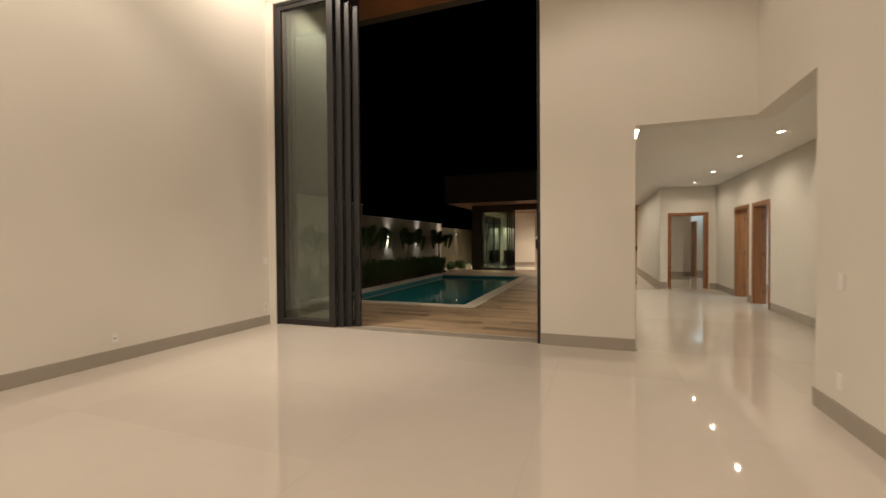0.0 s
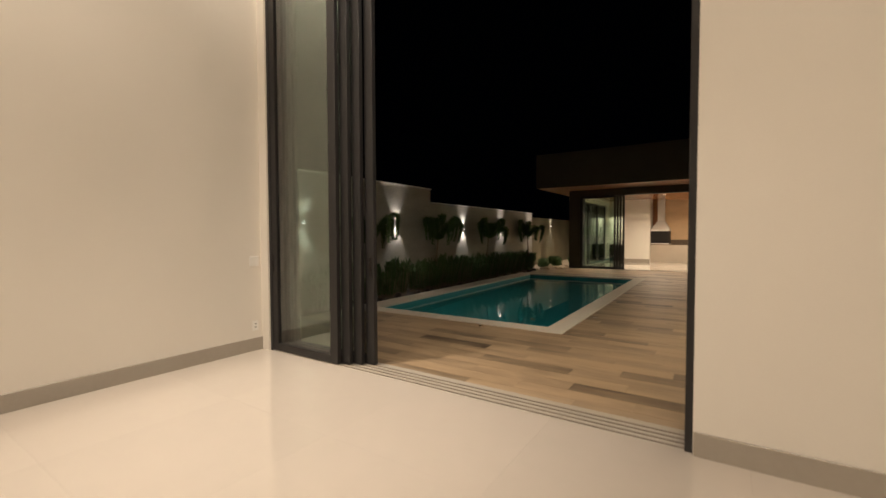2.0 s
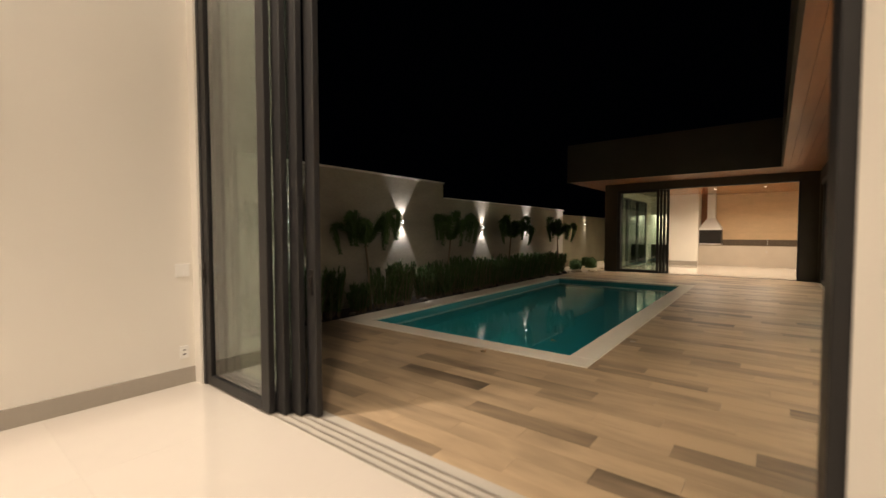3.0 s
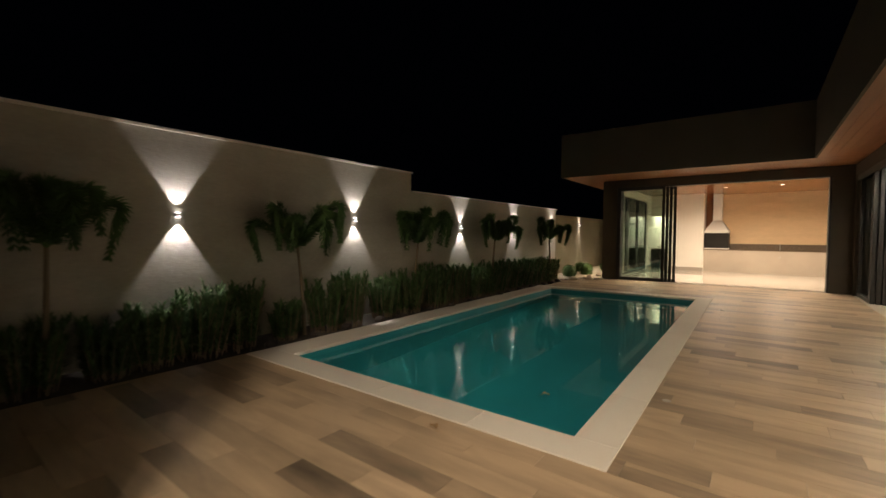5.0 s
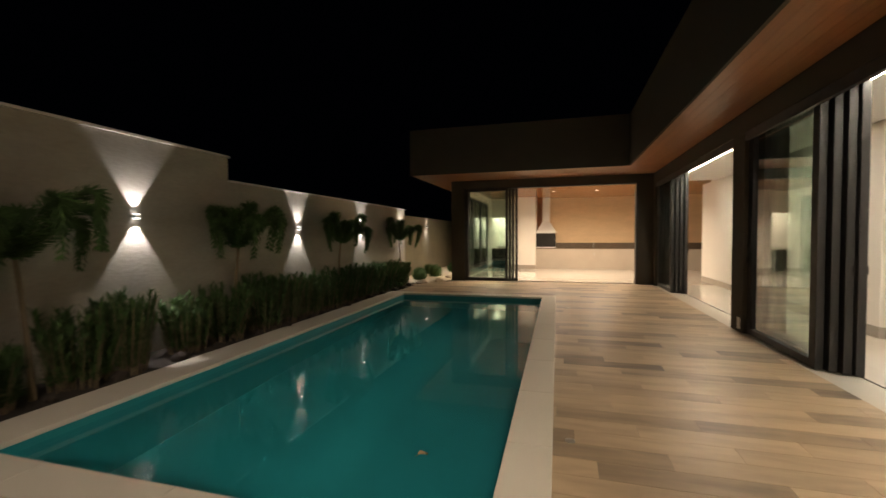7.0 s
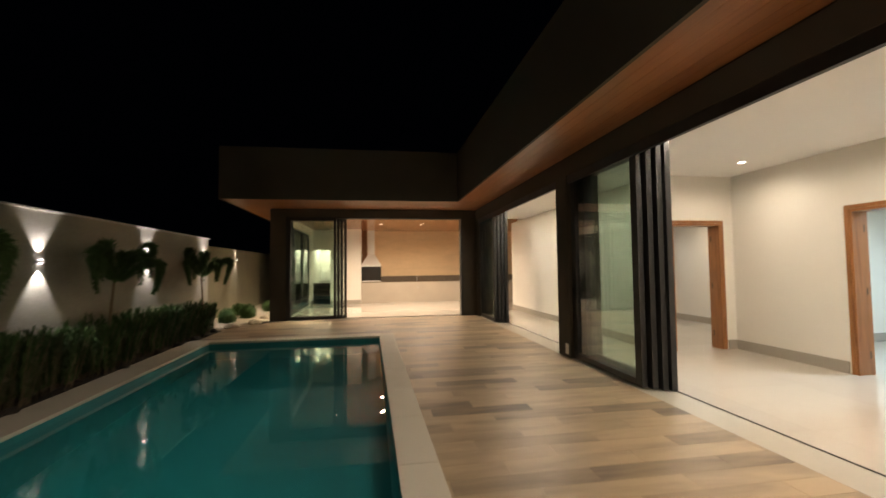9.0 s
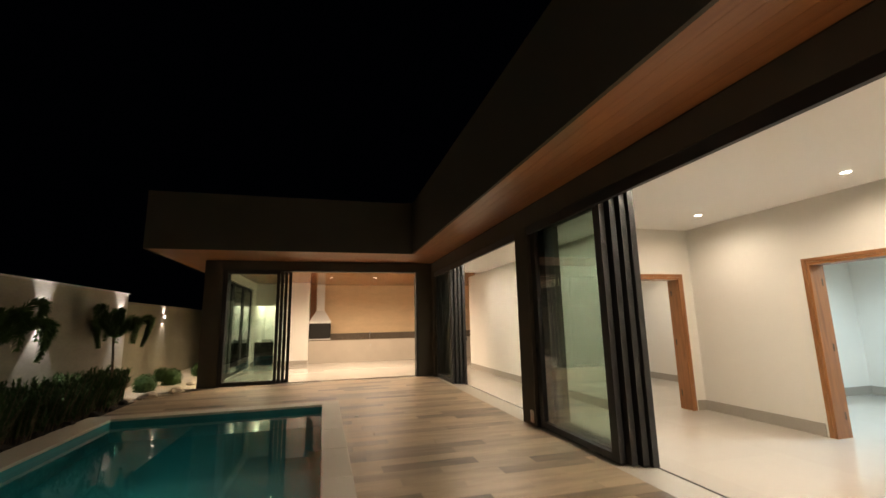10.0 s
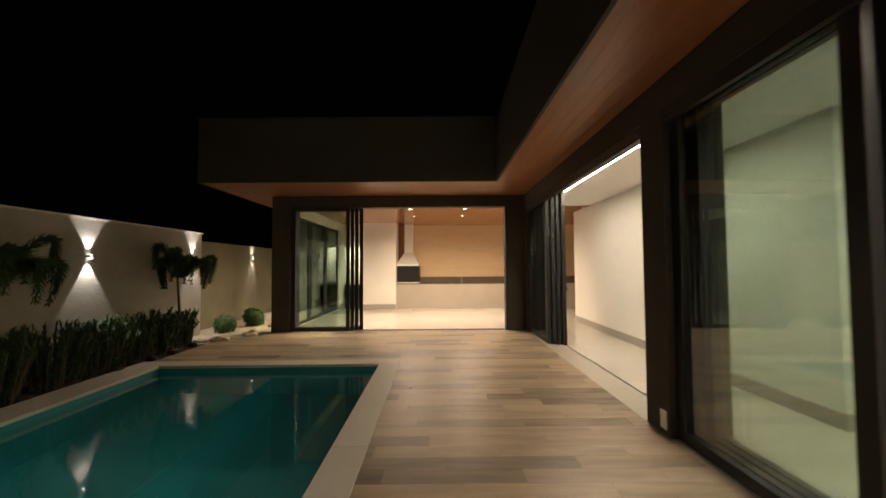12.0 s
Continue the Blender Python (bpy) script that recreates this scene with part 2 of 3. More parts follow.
def tube(bm, a, b, r0, r1=None, seg=12):
    """A tapered rod from a to b."""
    a, b = Vector(a), Vector(b)
    d = b - a
    m = Matrix.Translation((a + b) / 2) @ d.to_track_quat("Z", "Y").to_matrix().to_4x4()
    bmesh.ops.create_cone(bm, cap_ends=True, segments=seg, radius1=r0, radius2=r0 if r1 is None else r1, depth=d.length, matrix=m)
    return bm


def structure(name, bm, mat, label="", category=""):
    return tagged(new(name, mesh(name, bm, mat)), label, category or name.split("_")[0], kind="structure")


def thing(name, at, label, category, group=""):
    ob = new(name)
    ob.location = at
    ob.empty_display_size = 0.1
    return tagged(ob, label, category, group)


def part(name, bm, mat, parent, label=""):
    ob = new(name, mesh(name, bm, mat))
    ob.parent = parent
    return tagged(ob, label)


# ---- large structure ----
T = 0.22
NORTH = 4.33          # inner face of the living room's door wall
WEST = -4.60
EAST = 2.29
FACE = 0.70           # the long facade beside the pool
WING = 18.35          # the grill wing's facade
structure("ground", boxes((-400, -400, -0.6, 400, 6.8, -0.55), (-400, 15.8, -0.6, 400, 400, -0.55), (-400, 6.8, -0.6, -6.3, 15.8, -0.55), (-1.6, 6.8, -0.6, 400, 15.8, -0.55)), GROUND, "dark bare ground round the house at night")

# living room
structure("wall_west", boxes((WEST - T, -6.2, 0, WEST, NORTH, LIVING_TOP)), PAINT, "tall warm white painted living room wall", "wall")
structure("wall_south", boxes((WEST - T, -6.4, 0, 6.0, -6.2, LIVING_TOP)), PAINT, "plain white painted wall closing the living room", "wall")
structure("wall_door_side", boxes((-0.09, NORTH, 0, 1.05, NORTH + T, 2.76), (-0.09, NORTH, 2.76, EAST + T, NORTH + T, LIVING_TOP),
                                  (WEST - T, NORTH, 0, -4.46, NORTH + T, LIVING_TOP), (-4.46, NORTH, 5.34, -0.09, NORTH + T, LIVING_TOP)), PAINT,
          "tall white painted wall with a high sliding door opening", "wall")
structure("wall_east", boxes((EAST, -6.2, 0, EAST + T, 2.96, LIVING_TOP), (EAST, 2.96, 2.76, EAST + T, NORTH, LIVING_TOP)), PAINT,
          "white painted living room wall with a corner opening", "wall")
structure("ceiling_living", boxes((WEST - T, -6.4, LIVING_TOP, EAST + T, NORTH + T, LIVING_TOP + 0.2)), CEIL, "high white plaster ceiling", "ceiling")

# hall between the living room and the grill wing
HE = 3.74             # hall's east wall
HN = 12.42            # hall's end wall
structure("wall_hall_east", boxes((HE, -1.0, 0, HE + T, 8.52, HALL_TOP), (HE, 9.42, 0, HE + T, 9.74, HALL_TOP), (HE, 10.64, 0, HE + T, HN + T, HALL_TOP),
                                  (HE, 8.52, 2.1, HE + T, 9.42, HALL_TOP), (HE, 9.74, 2.1, HE + T, 10.64, HALL_TOP)), PAINT,
          "white painted hall wall with two wooden doorways", "wall")
structure("wall_hall_end", boxes((2.33, HN, 0, 2.58, HN + T, HALL_TOP), (3.5, HN, 0, HE, HN + T, HALL_TOP), (2.58, HN, 2.1, 3.5, HN + T, HALL_TOP)), PAINT,
          "white painted hall end wall with a doorway", "wall")
structure("wall_hall_west", boxes((2.33, HN + T, 0, 2.55, 19.9, HALL_TOP)), PAINT, "long white painted wall beside the terrace doors", "wall")
structure("wall_hall_south", boxes((EAST + T, -1.2, 0, HE, -1.0, HALL_TOP)), PAINT, "plain white wall closing the hall", "wall")
structure("ceiling_hall", boxes((FACE + 0.06, NORTH + T + 0.002, HALL_TOP, 8.0, 18.1, HALL_TOP + 0.2), (EAST + T, -1.2, HALL_TOP, 8.0, NORTH + T, HALL_TOP + 0.2)), CEIL,
          "smooth white plaster hall ceiling", "ceiling")

# rooms behind the doors
structure("wall_bedroom", boxes((HE + T, 7.6, 0, 7.5, 7.8, HALL_TOP), (HE + T, 12.44, 0, 7.5, 12.64, HALL_TOP), (7.5, 7.6, 0, 7.7, 12.64, HALL_TOP)), PAINT,
          "plain white bedroom walls in cool light", "wall")
structure("wall_back_room", boxes((2.55, 17.0, 0, 3.95, 17.15, HALL_TOP), (5.0, 17.0, 0, 5.6, 17.15, HALL_TOP), (5.6, 12.64, 0, 5.8, 18.1, HALL_TOP), (3.8, 17.15, 0, 3.95, 18.0, HALL_TOP), (3.8, 18.0, 0, 5.6, 18.1, HALL_TOP)), PAINT, "plain white walls of a back room", "wall")

# floor slab under everything indoors
structure("floor", boxes((WEST - T, -6.4, -0.3, 8.0, NORTH + 0.03, -0.012), (FACE + 0.38, NORTH + 0.03, -0.3, 8.0, 27.0, -0.012), (-5.12, WING + 0.28, -0.3, FACE + 0.38, 27.0, -0.012)), GROUT,
          "floor slab under polished beige porcelain tiles", "floor")

# grill wing
structure("wall_wing_west", boxes((-5.12, WING, 0, -4.70, WING + 0.4, 3.1), (-5.12, WING + 0.4, 2.75, -4.9, 23.4, 3.1), (-5.12, 23.4, 0, -4.9, 27, 3.1)), DARK, "dark rendered outer wall of the grill wing", "wall")
structure("wall_wing_inner", boxes((-4.9, WING + 0.4, 2.75, -4.8, 23.4, GRILL_TOP), (-4.9, 23.4, 0, -4.8, 27, GRILL_TOP)), PAINT, "white painted inner face of the wing wall", "wall")
structure("wall_wing_back", boxes((-2.84, 24.6, 0, 8.0, 24.8, GRILL_TOP)), CLAD, "peach coloured stone clad wall behind the grill counter", "wall")
structure("wall_wing_block", boxes((-4.05, 23.6, 0, -2.84, 24.8, GRILL_TOP)), PAINT, "white painted wall block beside the grill", "wall")
structure("wall_wing_north", boxes((-4.8, 26.8, 0, -4.05, 27, GRILL_TOP), (-4.05, 24.8, 0, -3.95, 27, GRILL_TOP)), PAINT, "white wall of the passage behind the grill", "wall")
structure("wall_wing_end", boxes((6.6, 18.1, 0, 6.8, 24.6, GRILL_TOP), (2.55, 19.7, 0, 6.6, 19.9, GRILL_TOP)), PAINT, "white end walls of the grill room", "wall")
structure("corner_column", boxes((0.30, WING, 0, FACE, WING + 0.4, 3.1), (FACE - 0.002, 18.12, 0, FACE + 0.42, WING + 0.4, 3.1)), DARK, "dark rendered corner column between two door openings", "column")
structure("middle_column", boxes((FACE, 12.30, 0, 1.25, 12.70, 3.1)), DARK, "dark rendered column between two terrace openings", "column")
structure("header_wing", boxes((-4.70, WING, 2.88, 0.30, WING + 0.3, 3.1)), DARK, "dark rendered beam over the wing doors", "beam")
structure("header_terrace", boxes((FACE, NORTH + T, 2.82, FACE + 0.06, 12.30, 3.1), (FACE, 12.70, 2.82, FACE + 0.06, 18.12, 3.1)), DARK, "dark rendered beam over the terrace doors", "beam")
structure("wall_terrace_south", boxes((FACE, NORTH + T, 0, FACE + 0.36, 5.3, 2.70)), DARK, "dark rendered wall beside the terrace doors", "wall")

# roofs
for b in ((-5.88, 16.67, 3.10, -0.13, 16.71, 4.36), (-5.88, 16.71, 3.10, -5.84, 27.2, 4.36), (-0.17, 5.62, 3.10, -0.13, 16.67, 4.36)):
    structure("roof_fascia", boxes(b), DARK, "deep dark rendered roof edge beside the terrace", "roof")
structure("roof", boxes((-5.84, 16.71, 4.1, 8.2, 27.0, 4.2), (-0.13, 4.7, 4.1, 8.2, 16.71, 4.2), (2.51, -6.4, 4.1, 8.2, 4.7, 4.2), (8.0, -6.4, 2.9, 8.2, 27.2, 4.1), (-5.84, 27.0, 0, 8.2, 27.2, 4.1)), DARK,
          "flat dark roof slab", "roof")
structure("living_roof_soffit", boxes((WEST - 0.3, NORTH + T, 5.40, 3.0, 5.42, 5.46)), SOFFIT_X_DIM, "wooden soffit over the high sliding door", "soffit")
structure("living_roof_edge", boxes((WEST - 0.3, 5.42, 5.40, 3.0, 5.6, 6.6), (WEST - 0.3, NORTH + T, LIVING_TOP + 0.2, 3.0, 5.42, LIVING_TOP + 0.3)), DARK, "dark rendered edge of the high roof", "roof")


def boards(name, x0, y0, x1, y1, z, mat, along, width=0.14, label="", split=True):
    """A boarded soffit or ceiling: thin boards with open joints under a backing sheet."""
    a, b = (x0, x1) if along == "y" else (y0, y1)
    n = max(1, round((b - a) / width))
    w = (b - a) / n
    lots = []
    for i in range(n):
        p, q = a + i * w + 0.002, a + (i + 1) * w - 0.002
        lots.append((p, y0, z, q, y1, z + 0.02) if along == "y" else (x0, p, z, x1, q, z + 0.02))
    if not split:
        return structure(name, boxes(*lots), mat, label, "ceiling")
    top = structure(name, boxes((x0, y0, z + 0.021, x1, y1, z + 0.03)), DARK, label, "soffit")
    for lot in lots:
        part("board", boxes(lot), mat, top)
    return top


boards("soffit_terrace", -0.13, 5.62, FACE, 16.71, 3.11, SOFFIT, "y", 0.14, "warm brown boarded wooden soffit over the terrace edge")
boards("soffit_wing", -5.84, 16.71, FACE, WING, 3.11, SOFFIT_X_DIM, "x", 0.14, "warm brown boarded wooden soffit of the wing")
boards("soffit_wing_side", -5.84, WING, -5.12, 27.0, 3.11, SOFFIT, "y", 0.14, "warm brown boarded soffit beside the wing")
boards("ceiling_wing", -4.9, WING + 0.3, 6.7, 24.8, GRILL_TOP, CEILWOOD, "x", 0.14, "glossy brown boarded wooden ceiling of the grill room", False)
structure("ceiling_wing_edge", boxes((FACE + 0.36, 18.1, HALL_TOP, 6.7, WING + 0.3, GRILL_TOP + 0.1)), CEIL, "plaster edge of the hall ceiling", "ceiling")
structure("ceiling_passage", boxes((-4.9, 24.8, GRILL_TOP, -3.95, 27, GRILL_TOP + 0.1)), CEIL, "white passage ceiling", "ceiling")

# ---- sliding doors ----
def sliding_panel(length, height, handle_at=None, d=0.026, label="tall black framed glass sliding door panel, slid open", group="", w=0.115):
    """One panel that stands along x from 0 to length, its frame 45 mm deep."""
    top = thing("sliding_door_panel", (0, 0, 0), label, "sliding door", group)
    stiles = [part("stile", boxes((0, -d, 0.0, w, d, height), bevel=0.003), FRAME, top),
              part("stile", boxes((length - w, -d, 0.0, length, d, height), bevel=0.003), FRAME, top)]
    part("rail", boxes((w, -d, 0.0, length - w, d, 0.085), bevel=0.003), FRAME, top)
    part("rail", boxes((w, -d, height - 0.07, length - w, d, height), bevel=0.003), FRAME, top)
    pane = part("glass_pane", boxes((w - 0.01, -0.004, 0.075, length - w + 0.01, 0.004, height - 0.06)), GLASS, top, "clear greenish glass")
    pane.visible_shadow = height > 5
    if handle_at is not None:
        for s in (-1, 1):
            bm = boxes((handle_at - 0.014, s * d, 0.93, handle_at + 0.014, s * (d + 0.012), 1.13), bevel=0.003)
            bm = tube(bm, (handle_at, s * (d + 0.02), 0.99), (handle_at, s * (d + 0.02), 1.07), 0.011, seg=10)
            part("handle", bm, BLACK, stiles[handle_at > length / 2], "small dark metal pull handle")
    return top


def door_set(ends, start_ends, offsets, axis, height, group, label, d=0.026, w=0.115):
    """Stacked panels, each on its own track."""
    out = []
    for k, (a, b, o) in enumerate(zip(start_ends, ends, offsets)):
        p = sliding_panel(abs(b - a), height, 0.045 if k == 0 else abs(b - a) - 0.045 if k == len(ends) - 1 else None, d, label, group, w[k] if isinstance(w, tuple) else w)
        if axis == "x":
            p.matrix_world = pose(min(a, b), o, 0.012)
        else:
            p.matrix_world = pose(o, max(a, b), 0.012, 0, 0, -90)
        out.append(p)
    return out


door_set([-3.31, -3.20, -3.09, -2.97], [-4.44, -4.40, -4.36, -4.32], [4.385, 4.45, 4.515, 4.58], "x", 5.27, "stacked living room doors",
         "very tall black framed glass sliding door panel, slid open")
door_set([10.62, 10.55, 10.49, 10.45], [12.28, 12.27, 12.26, 12.25], [0.79, 0.875, 0.96, 1.04], "y", 2.84, "stacked terrace doors", "black framed glass sliding door panel, slid open beside a column", 0.036, (0.12, 0.25, 0.22, 0.1))
door_set([16.62, 16.57, 16.53, 16.46], [18.10, 18.09, 18.08, 18.07], [0.79, 0.875, 0.96, 1.04], "y", 2.84, "stacked wing side doors", "black framed glass sliding door panel, slid open at the corner", 0.036)
door_set([-3.35, -3.26, -3.17, -3.07], [-4.67, -4.66, -4.65, -4.64], [18.42, 18.48, 18.54, 18.60], "x", 2.84, "stacked grill room doors", "black framed glass sliding door panel, slid open", 0.026, 0.075)


def door_frame(name, x0, y0, x1, y1, height, axis, label):
    """Head, jambs and a track for a sliding door opening."""
    top = thing(name, ((x0 + x1) / 2, (y0 + y1) / 2, 0), label, "door frame")
    inv = Matrix.Translation(-top.location)
    if axis == "x":
        lots = [("jamb", (x0, y0, 0, x0 + 0.045, y1, height)), ("jamb", (x1 - 0.045, y0, 0, x1, y1, height)), ("head", (x0 + 0.045, y0, height - 0.05, x1 - 0.045, y1, height))]
    else:
        lots = [("jamb", (x0, y0, 0, x1, y0 + 0.045, height)), ("jamb", (x0, y1 - 0.045, 0, x1, y1, height)), ("head", (x0, y0 + 0.045, height - 0.05, x1, y1 - 0.045, height))]
    for n, b in lots:
        bm = boxes(b, bevel=0.003)
        bm.transform(inv)
        part(n, bm, FRAME, top)
    return top


door_frame("door_frame", -4.46, NORTH + 0.02, -0.09, 4.62, 5.34, "x", "black aluminium frame of the high living room opening")
door_frame("door_frame", FACE + 0.062, 5.3, FACE + 0.36, 12.30, 2.90, "y", "black aluminium frame of the long terrace opening")
door_frame("door_frame", FACE + 0.062, 12.70, FACE + 0.36, 18.12, 2.90, "y", "black aluminium frame of the second terrace opening")
for y0, y1 in ((5.3, 12.30), (12.70, 18.12)):
    structure("door_pelmet", boxes((FACE + 0.01, y0, 2.70, FACE + 0.06, y1, 2.818)), FRAME, "black metal pelmet over the terrace doors", "pelmet")
door_frame("door_frame", -4.70, WING + 0.03, 0.30, WING + 0.29, 2.90, "x", "black aluminium frame of the grill room opening")


def threshold(name, x0, y0, x1, y1, axis, offsets, label):
    """A stone sill with slim metal rails, one for each track."""
    top = thing(name, ((x0 + x1) / 2, (y0 + y1) / 2, 0), label, "threshold")
    inv = Matrix.Translation(-top.location)
    bm = boxes((x0, y0, -0.3, x1, y1, 0.0))
    bm.transform(inv)
    part("sill", bm, STONE, top, "pale grey stone sill")
    for o in offsets:
        b = (x0, o - 0.006, 0.0, x1, o + 0.006, 0.010) if axis == "x" else (o - 0.008, y0, 0.0, o + 0.008, y1, 0.006)
        bm = boxes(b)
        bm.transform(inv)
        part("rail", bm, RAIL if axis == "x" else FRAME, top, "slim metal door track")
    return top


threshold("door_threshold", -4.46, NORTH + 0.03, -0.09, 4.68, "x", [4.385, 4.45, 4.515, 4.58], "pale threshold with metal door tracks")
threshold("door_threshold", FACE, 4.68, FACE + 0.38, 12.30, "y", [1.072], "pale stone threshold with a dark metal edge")
threshold("door_threshold", FACE, 12.70, FACE + 0.38, 18.12, "y", [1.072], "pale stone threshold with a dark metal edge")
threshold("door_threshold", -4.70, WING, 0.30, WING + 0.28, "x", [18.42, 18.48, 18.54, 18.60], "pale stone threshold with metal door tracks")

# ---- pool ----
# local frame: x to the far-left corner side, origin at the near corner beside the terrace
POOL_AT = pose(-1.77, 7.0, 0, 0, 0, 0.75)
PL, PW = 8.42, 4.03
IX0, IX1, IY0, IY1 = -PW + 0.44, -0.30, 0.31, PL - 0.31
DEPTH, LEVEL = 1.25, -0.09
bm = boxes((IX0 - 0.2, IY0 - 0.2, -DEPTH - 0.2, IX1 + 0.2, IY1 + 0.2, -DEPTH), (IX0 - 0.2, IY0 - 0.2, -DEPTH, IX0, IY1 + 0.2, -0.03), (IX1, IY0 - 0.2, -DEPTH, IX1 + 0.2, IY1 + 0.2, -0.03),
           (IX0, IY0 - 0.2, -DEPTH, IX1, IY0, -0.03), (IX0, IY1, -DEPTH, IX1, IY1 + 0.2, -0.03))
structure("pool_basin", bm, POOL, "turquoise lined swimming pool basin", "pool").matrix_world = POOL_AT
bm = bmesh.new()
bmesh.ops.create_grid(bm, x_segments=1, y_segments=1, size=0.5, matrix=Matrix.Translation(((IX0 + IX1) / 2, (IY0 + IY1) / 2, LEVEL)) @ Matrix.Diagonal((IX1 - IX0, IY1 - IY0, 1, 1)))
water = structure("water", bm, WATER, "calm teal pool water", "water")
water.matrix_world = POOL_AT
water.visible_shadow = False

# ---- garden ----
structure("garden_wall", boxes((-6.9, -2.0, -0.3, -6.65, 10.78, 2.60)), GARDEN, "tall beige rendered garden wall", "wall")
structure("garden_wall_low", boxes((-6.9, 10.78, -0.3, -6.65, 18.2, 2.24)), GARDEN, "beige rendered garden wall, lower stretch", "wall")
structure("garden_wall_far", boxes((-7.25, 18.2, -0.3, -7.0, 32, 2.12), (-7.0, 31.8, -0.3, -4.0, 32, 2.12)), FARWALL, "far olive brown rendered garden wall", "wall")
structure("wall_cap", boxes((-6.92, -2.0, 2.60, -6.61, 10.79, 2.63)), CAP, "thin pale cap on the tall garden wall", "trim")
structure("wall_cap_low", boxes((-6.92, 10.79, 2.24, -6.61, 18.22, 2.265)), CAP, "thin pale cap on the low garden wall", "trim")
structure("planting_bed", boxes((-6.65, 3.0, -0.3, -5.84, 7.0, -0.03), (-6.65, 7.0, -0.3, -5.80, 17.0, -0.03)), SOIL, "dark soil planting bed along the wall", "bed")
structure("gravel_bed", boxes((-7.0, 17.0, -0.3, -5.12, 32, -0.02)), GRAVEL, "pale gravel bed beside the wing", "bed")
structure("deck_base", boxes((-5.84, NORTH + T + 0.13, -0.3, FACE, 7.15, -0.010), (-1.95, 7.15, -0.3, FACE, 15.2, -0.010), (-5.80, 15.2, -0.3, FACE, WING, -0.010),
                             (-6.65, -2, -0.3, WEST - T, 3.0, -0.01), (-5.84, 3.0, -0.3, WEST - T, NORTH + T + 0.13, -0.01), (WEST - T, NORTH + T, -0.3, -4.46, NORTH + T + 0.13, -0.01)), DECK_GROUT,
          "grout bed under the deck tiles", "deck")


def sconce(x, y, z):
    """A small box lamp on the wall that shines up and down."""
    top = thing("wall_lamp", (x, y, z), "small square up and down wall lamp, lit", "wall lamp", "garden wall lamps")
    part("back_plate", boxes((0.0, -0.035, -0.024, 0.008, 0.035, 0.024), bevel=0.002), METAL, top)
    shade = part("shade", boxes((0.008, -0.035, -0.022, 0.065, 0.035, 0.022), bevel=0.004), METAL, top, "square metal shade")
    part("lens", boxes((0.014, -0.022, 0.0225, 0.056, 0.022, 0.026)), SCONCEGLOW, shade, "glowing lens")
    part("lens", boxes((0.014, -0.022, -0.026, 0.056, 0.022, -0.0225)), SCONCEGLOW, shade, "glowing lens")
    return top


for x, y, z in WALL_LAMPS:
    sconce(x - 0.03 if x > -6.9 else x - 0.02, y, z)


def downlight(x, y, z, glowmat=LAMPGLOW):
    top = thing("ceiling_light", (x, y, z), "round recessed ceiling downlight, lit", "ceiling light", "recessed downlights")
    bm = bmesh.new()
    bmesh.ops.create_circle(bm, cap_ends=True, segments=24, radius=0.045, matrix=pose(0, 0, -0.004, 180))
    part("lens", bm, glowmat, top, "glowing round lens")
    bm = bmesh.new()
    n = 24
    rings = [[bm.verts.new((r * math.cos(2 * math.pi * k / n), r * math.sin(2 * math.pi * k / n), h)) for k in range(n)] for r, h in ((0.045, -0.004), (0.052, -0.007), (0.062, 0.0))]
    for a, b in zip(rings, rings[1:]):
        for k in range(n):
            bm.faces.new((a[k], a[(k + 1) % n], b[(k + 1) % n], b[k]))
    part("trim_ring", bm, PLASTIC, top)
    return top


# the added door fill gets a matching fixture, out of view
for x, y in LIVING_LAMPS + [DOOR_FILL]:
    downlight(x, y, LIVING_TOP)
for x, y in HALL_LAMPS:
    downlight(x, y, HALL_TOP)
for x, y in GRILL_LAMPS:
    downlight(x, y, GRILL_TOP)

# LED profile along the terrace side of the hall ceiling
for y0, y1 in ((4.6, 11.1), (12.72, 18.0)):
    top = thing("led_profile", (1.118, (y0 + y1) / 2, HALL_TOP), "long glowing recessed LED ceiling profile", "light strip", "LED profiles")
    h = (y1 - y0) / 2
    part("diffuser", boxes((-0.035, -h, -0.004, 0.035, h, 0.002)), LEDGLOW, top, "glowing white diffuser")
    part("edge", boxes((-0.045, -h, -0.006, -0.035, h, 0.0)), ALU, top)
    part("edge", boxes((0.035, -h, -0.006, 0.045, h, 0.0)), ALU, top)

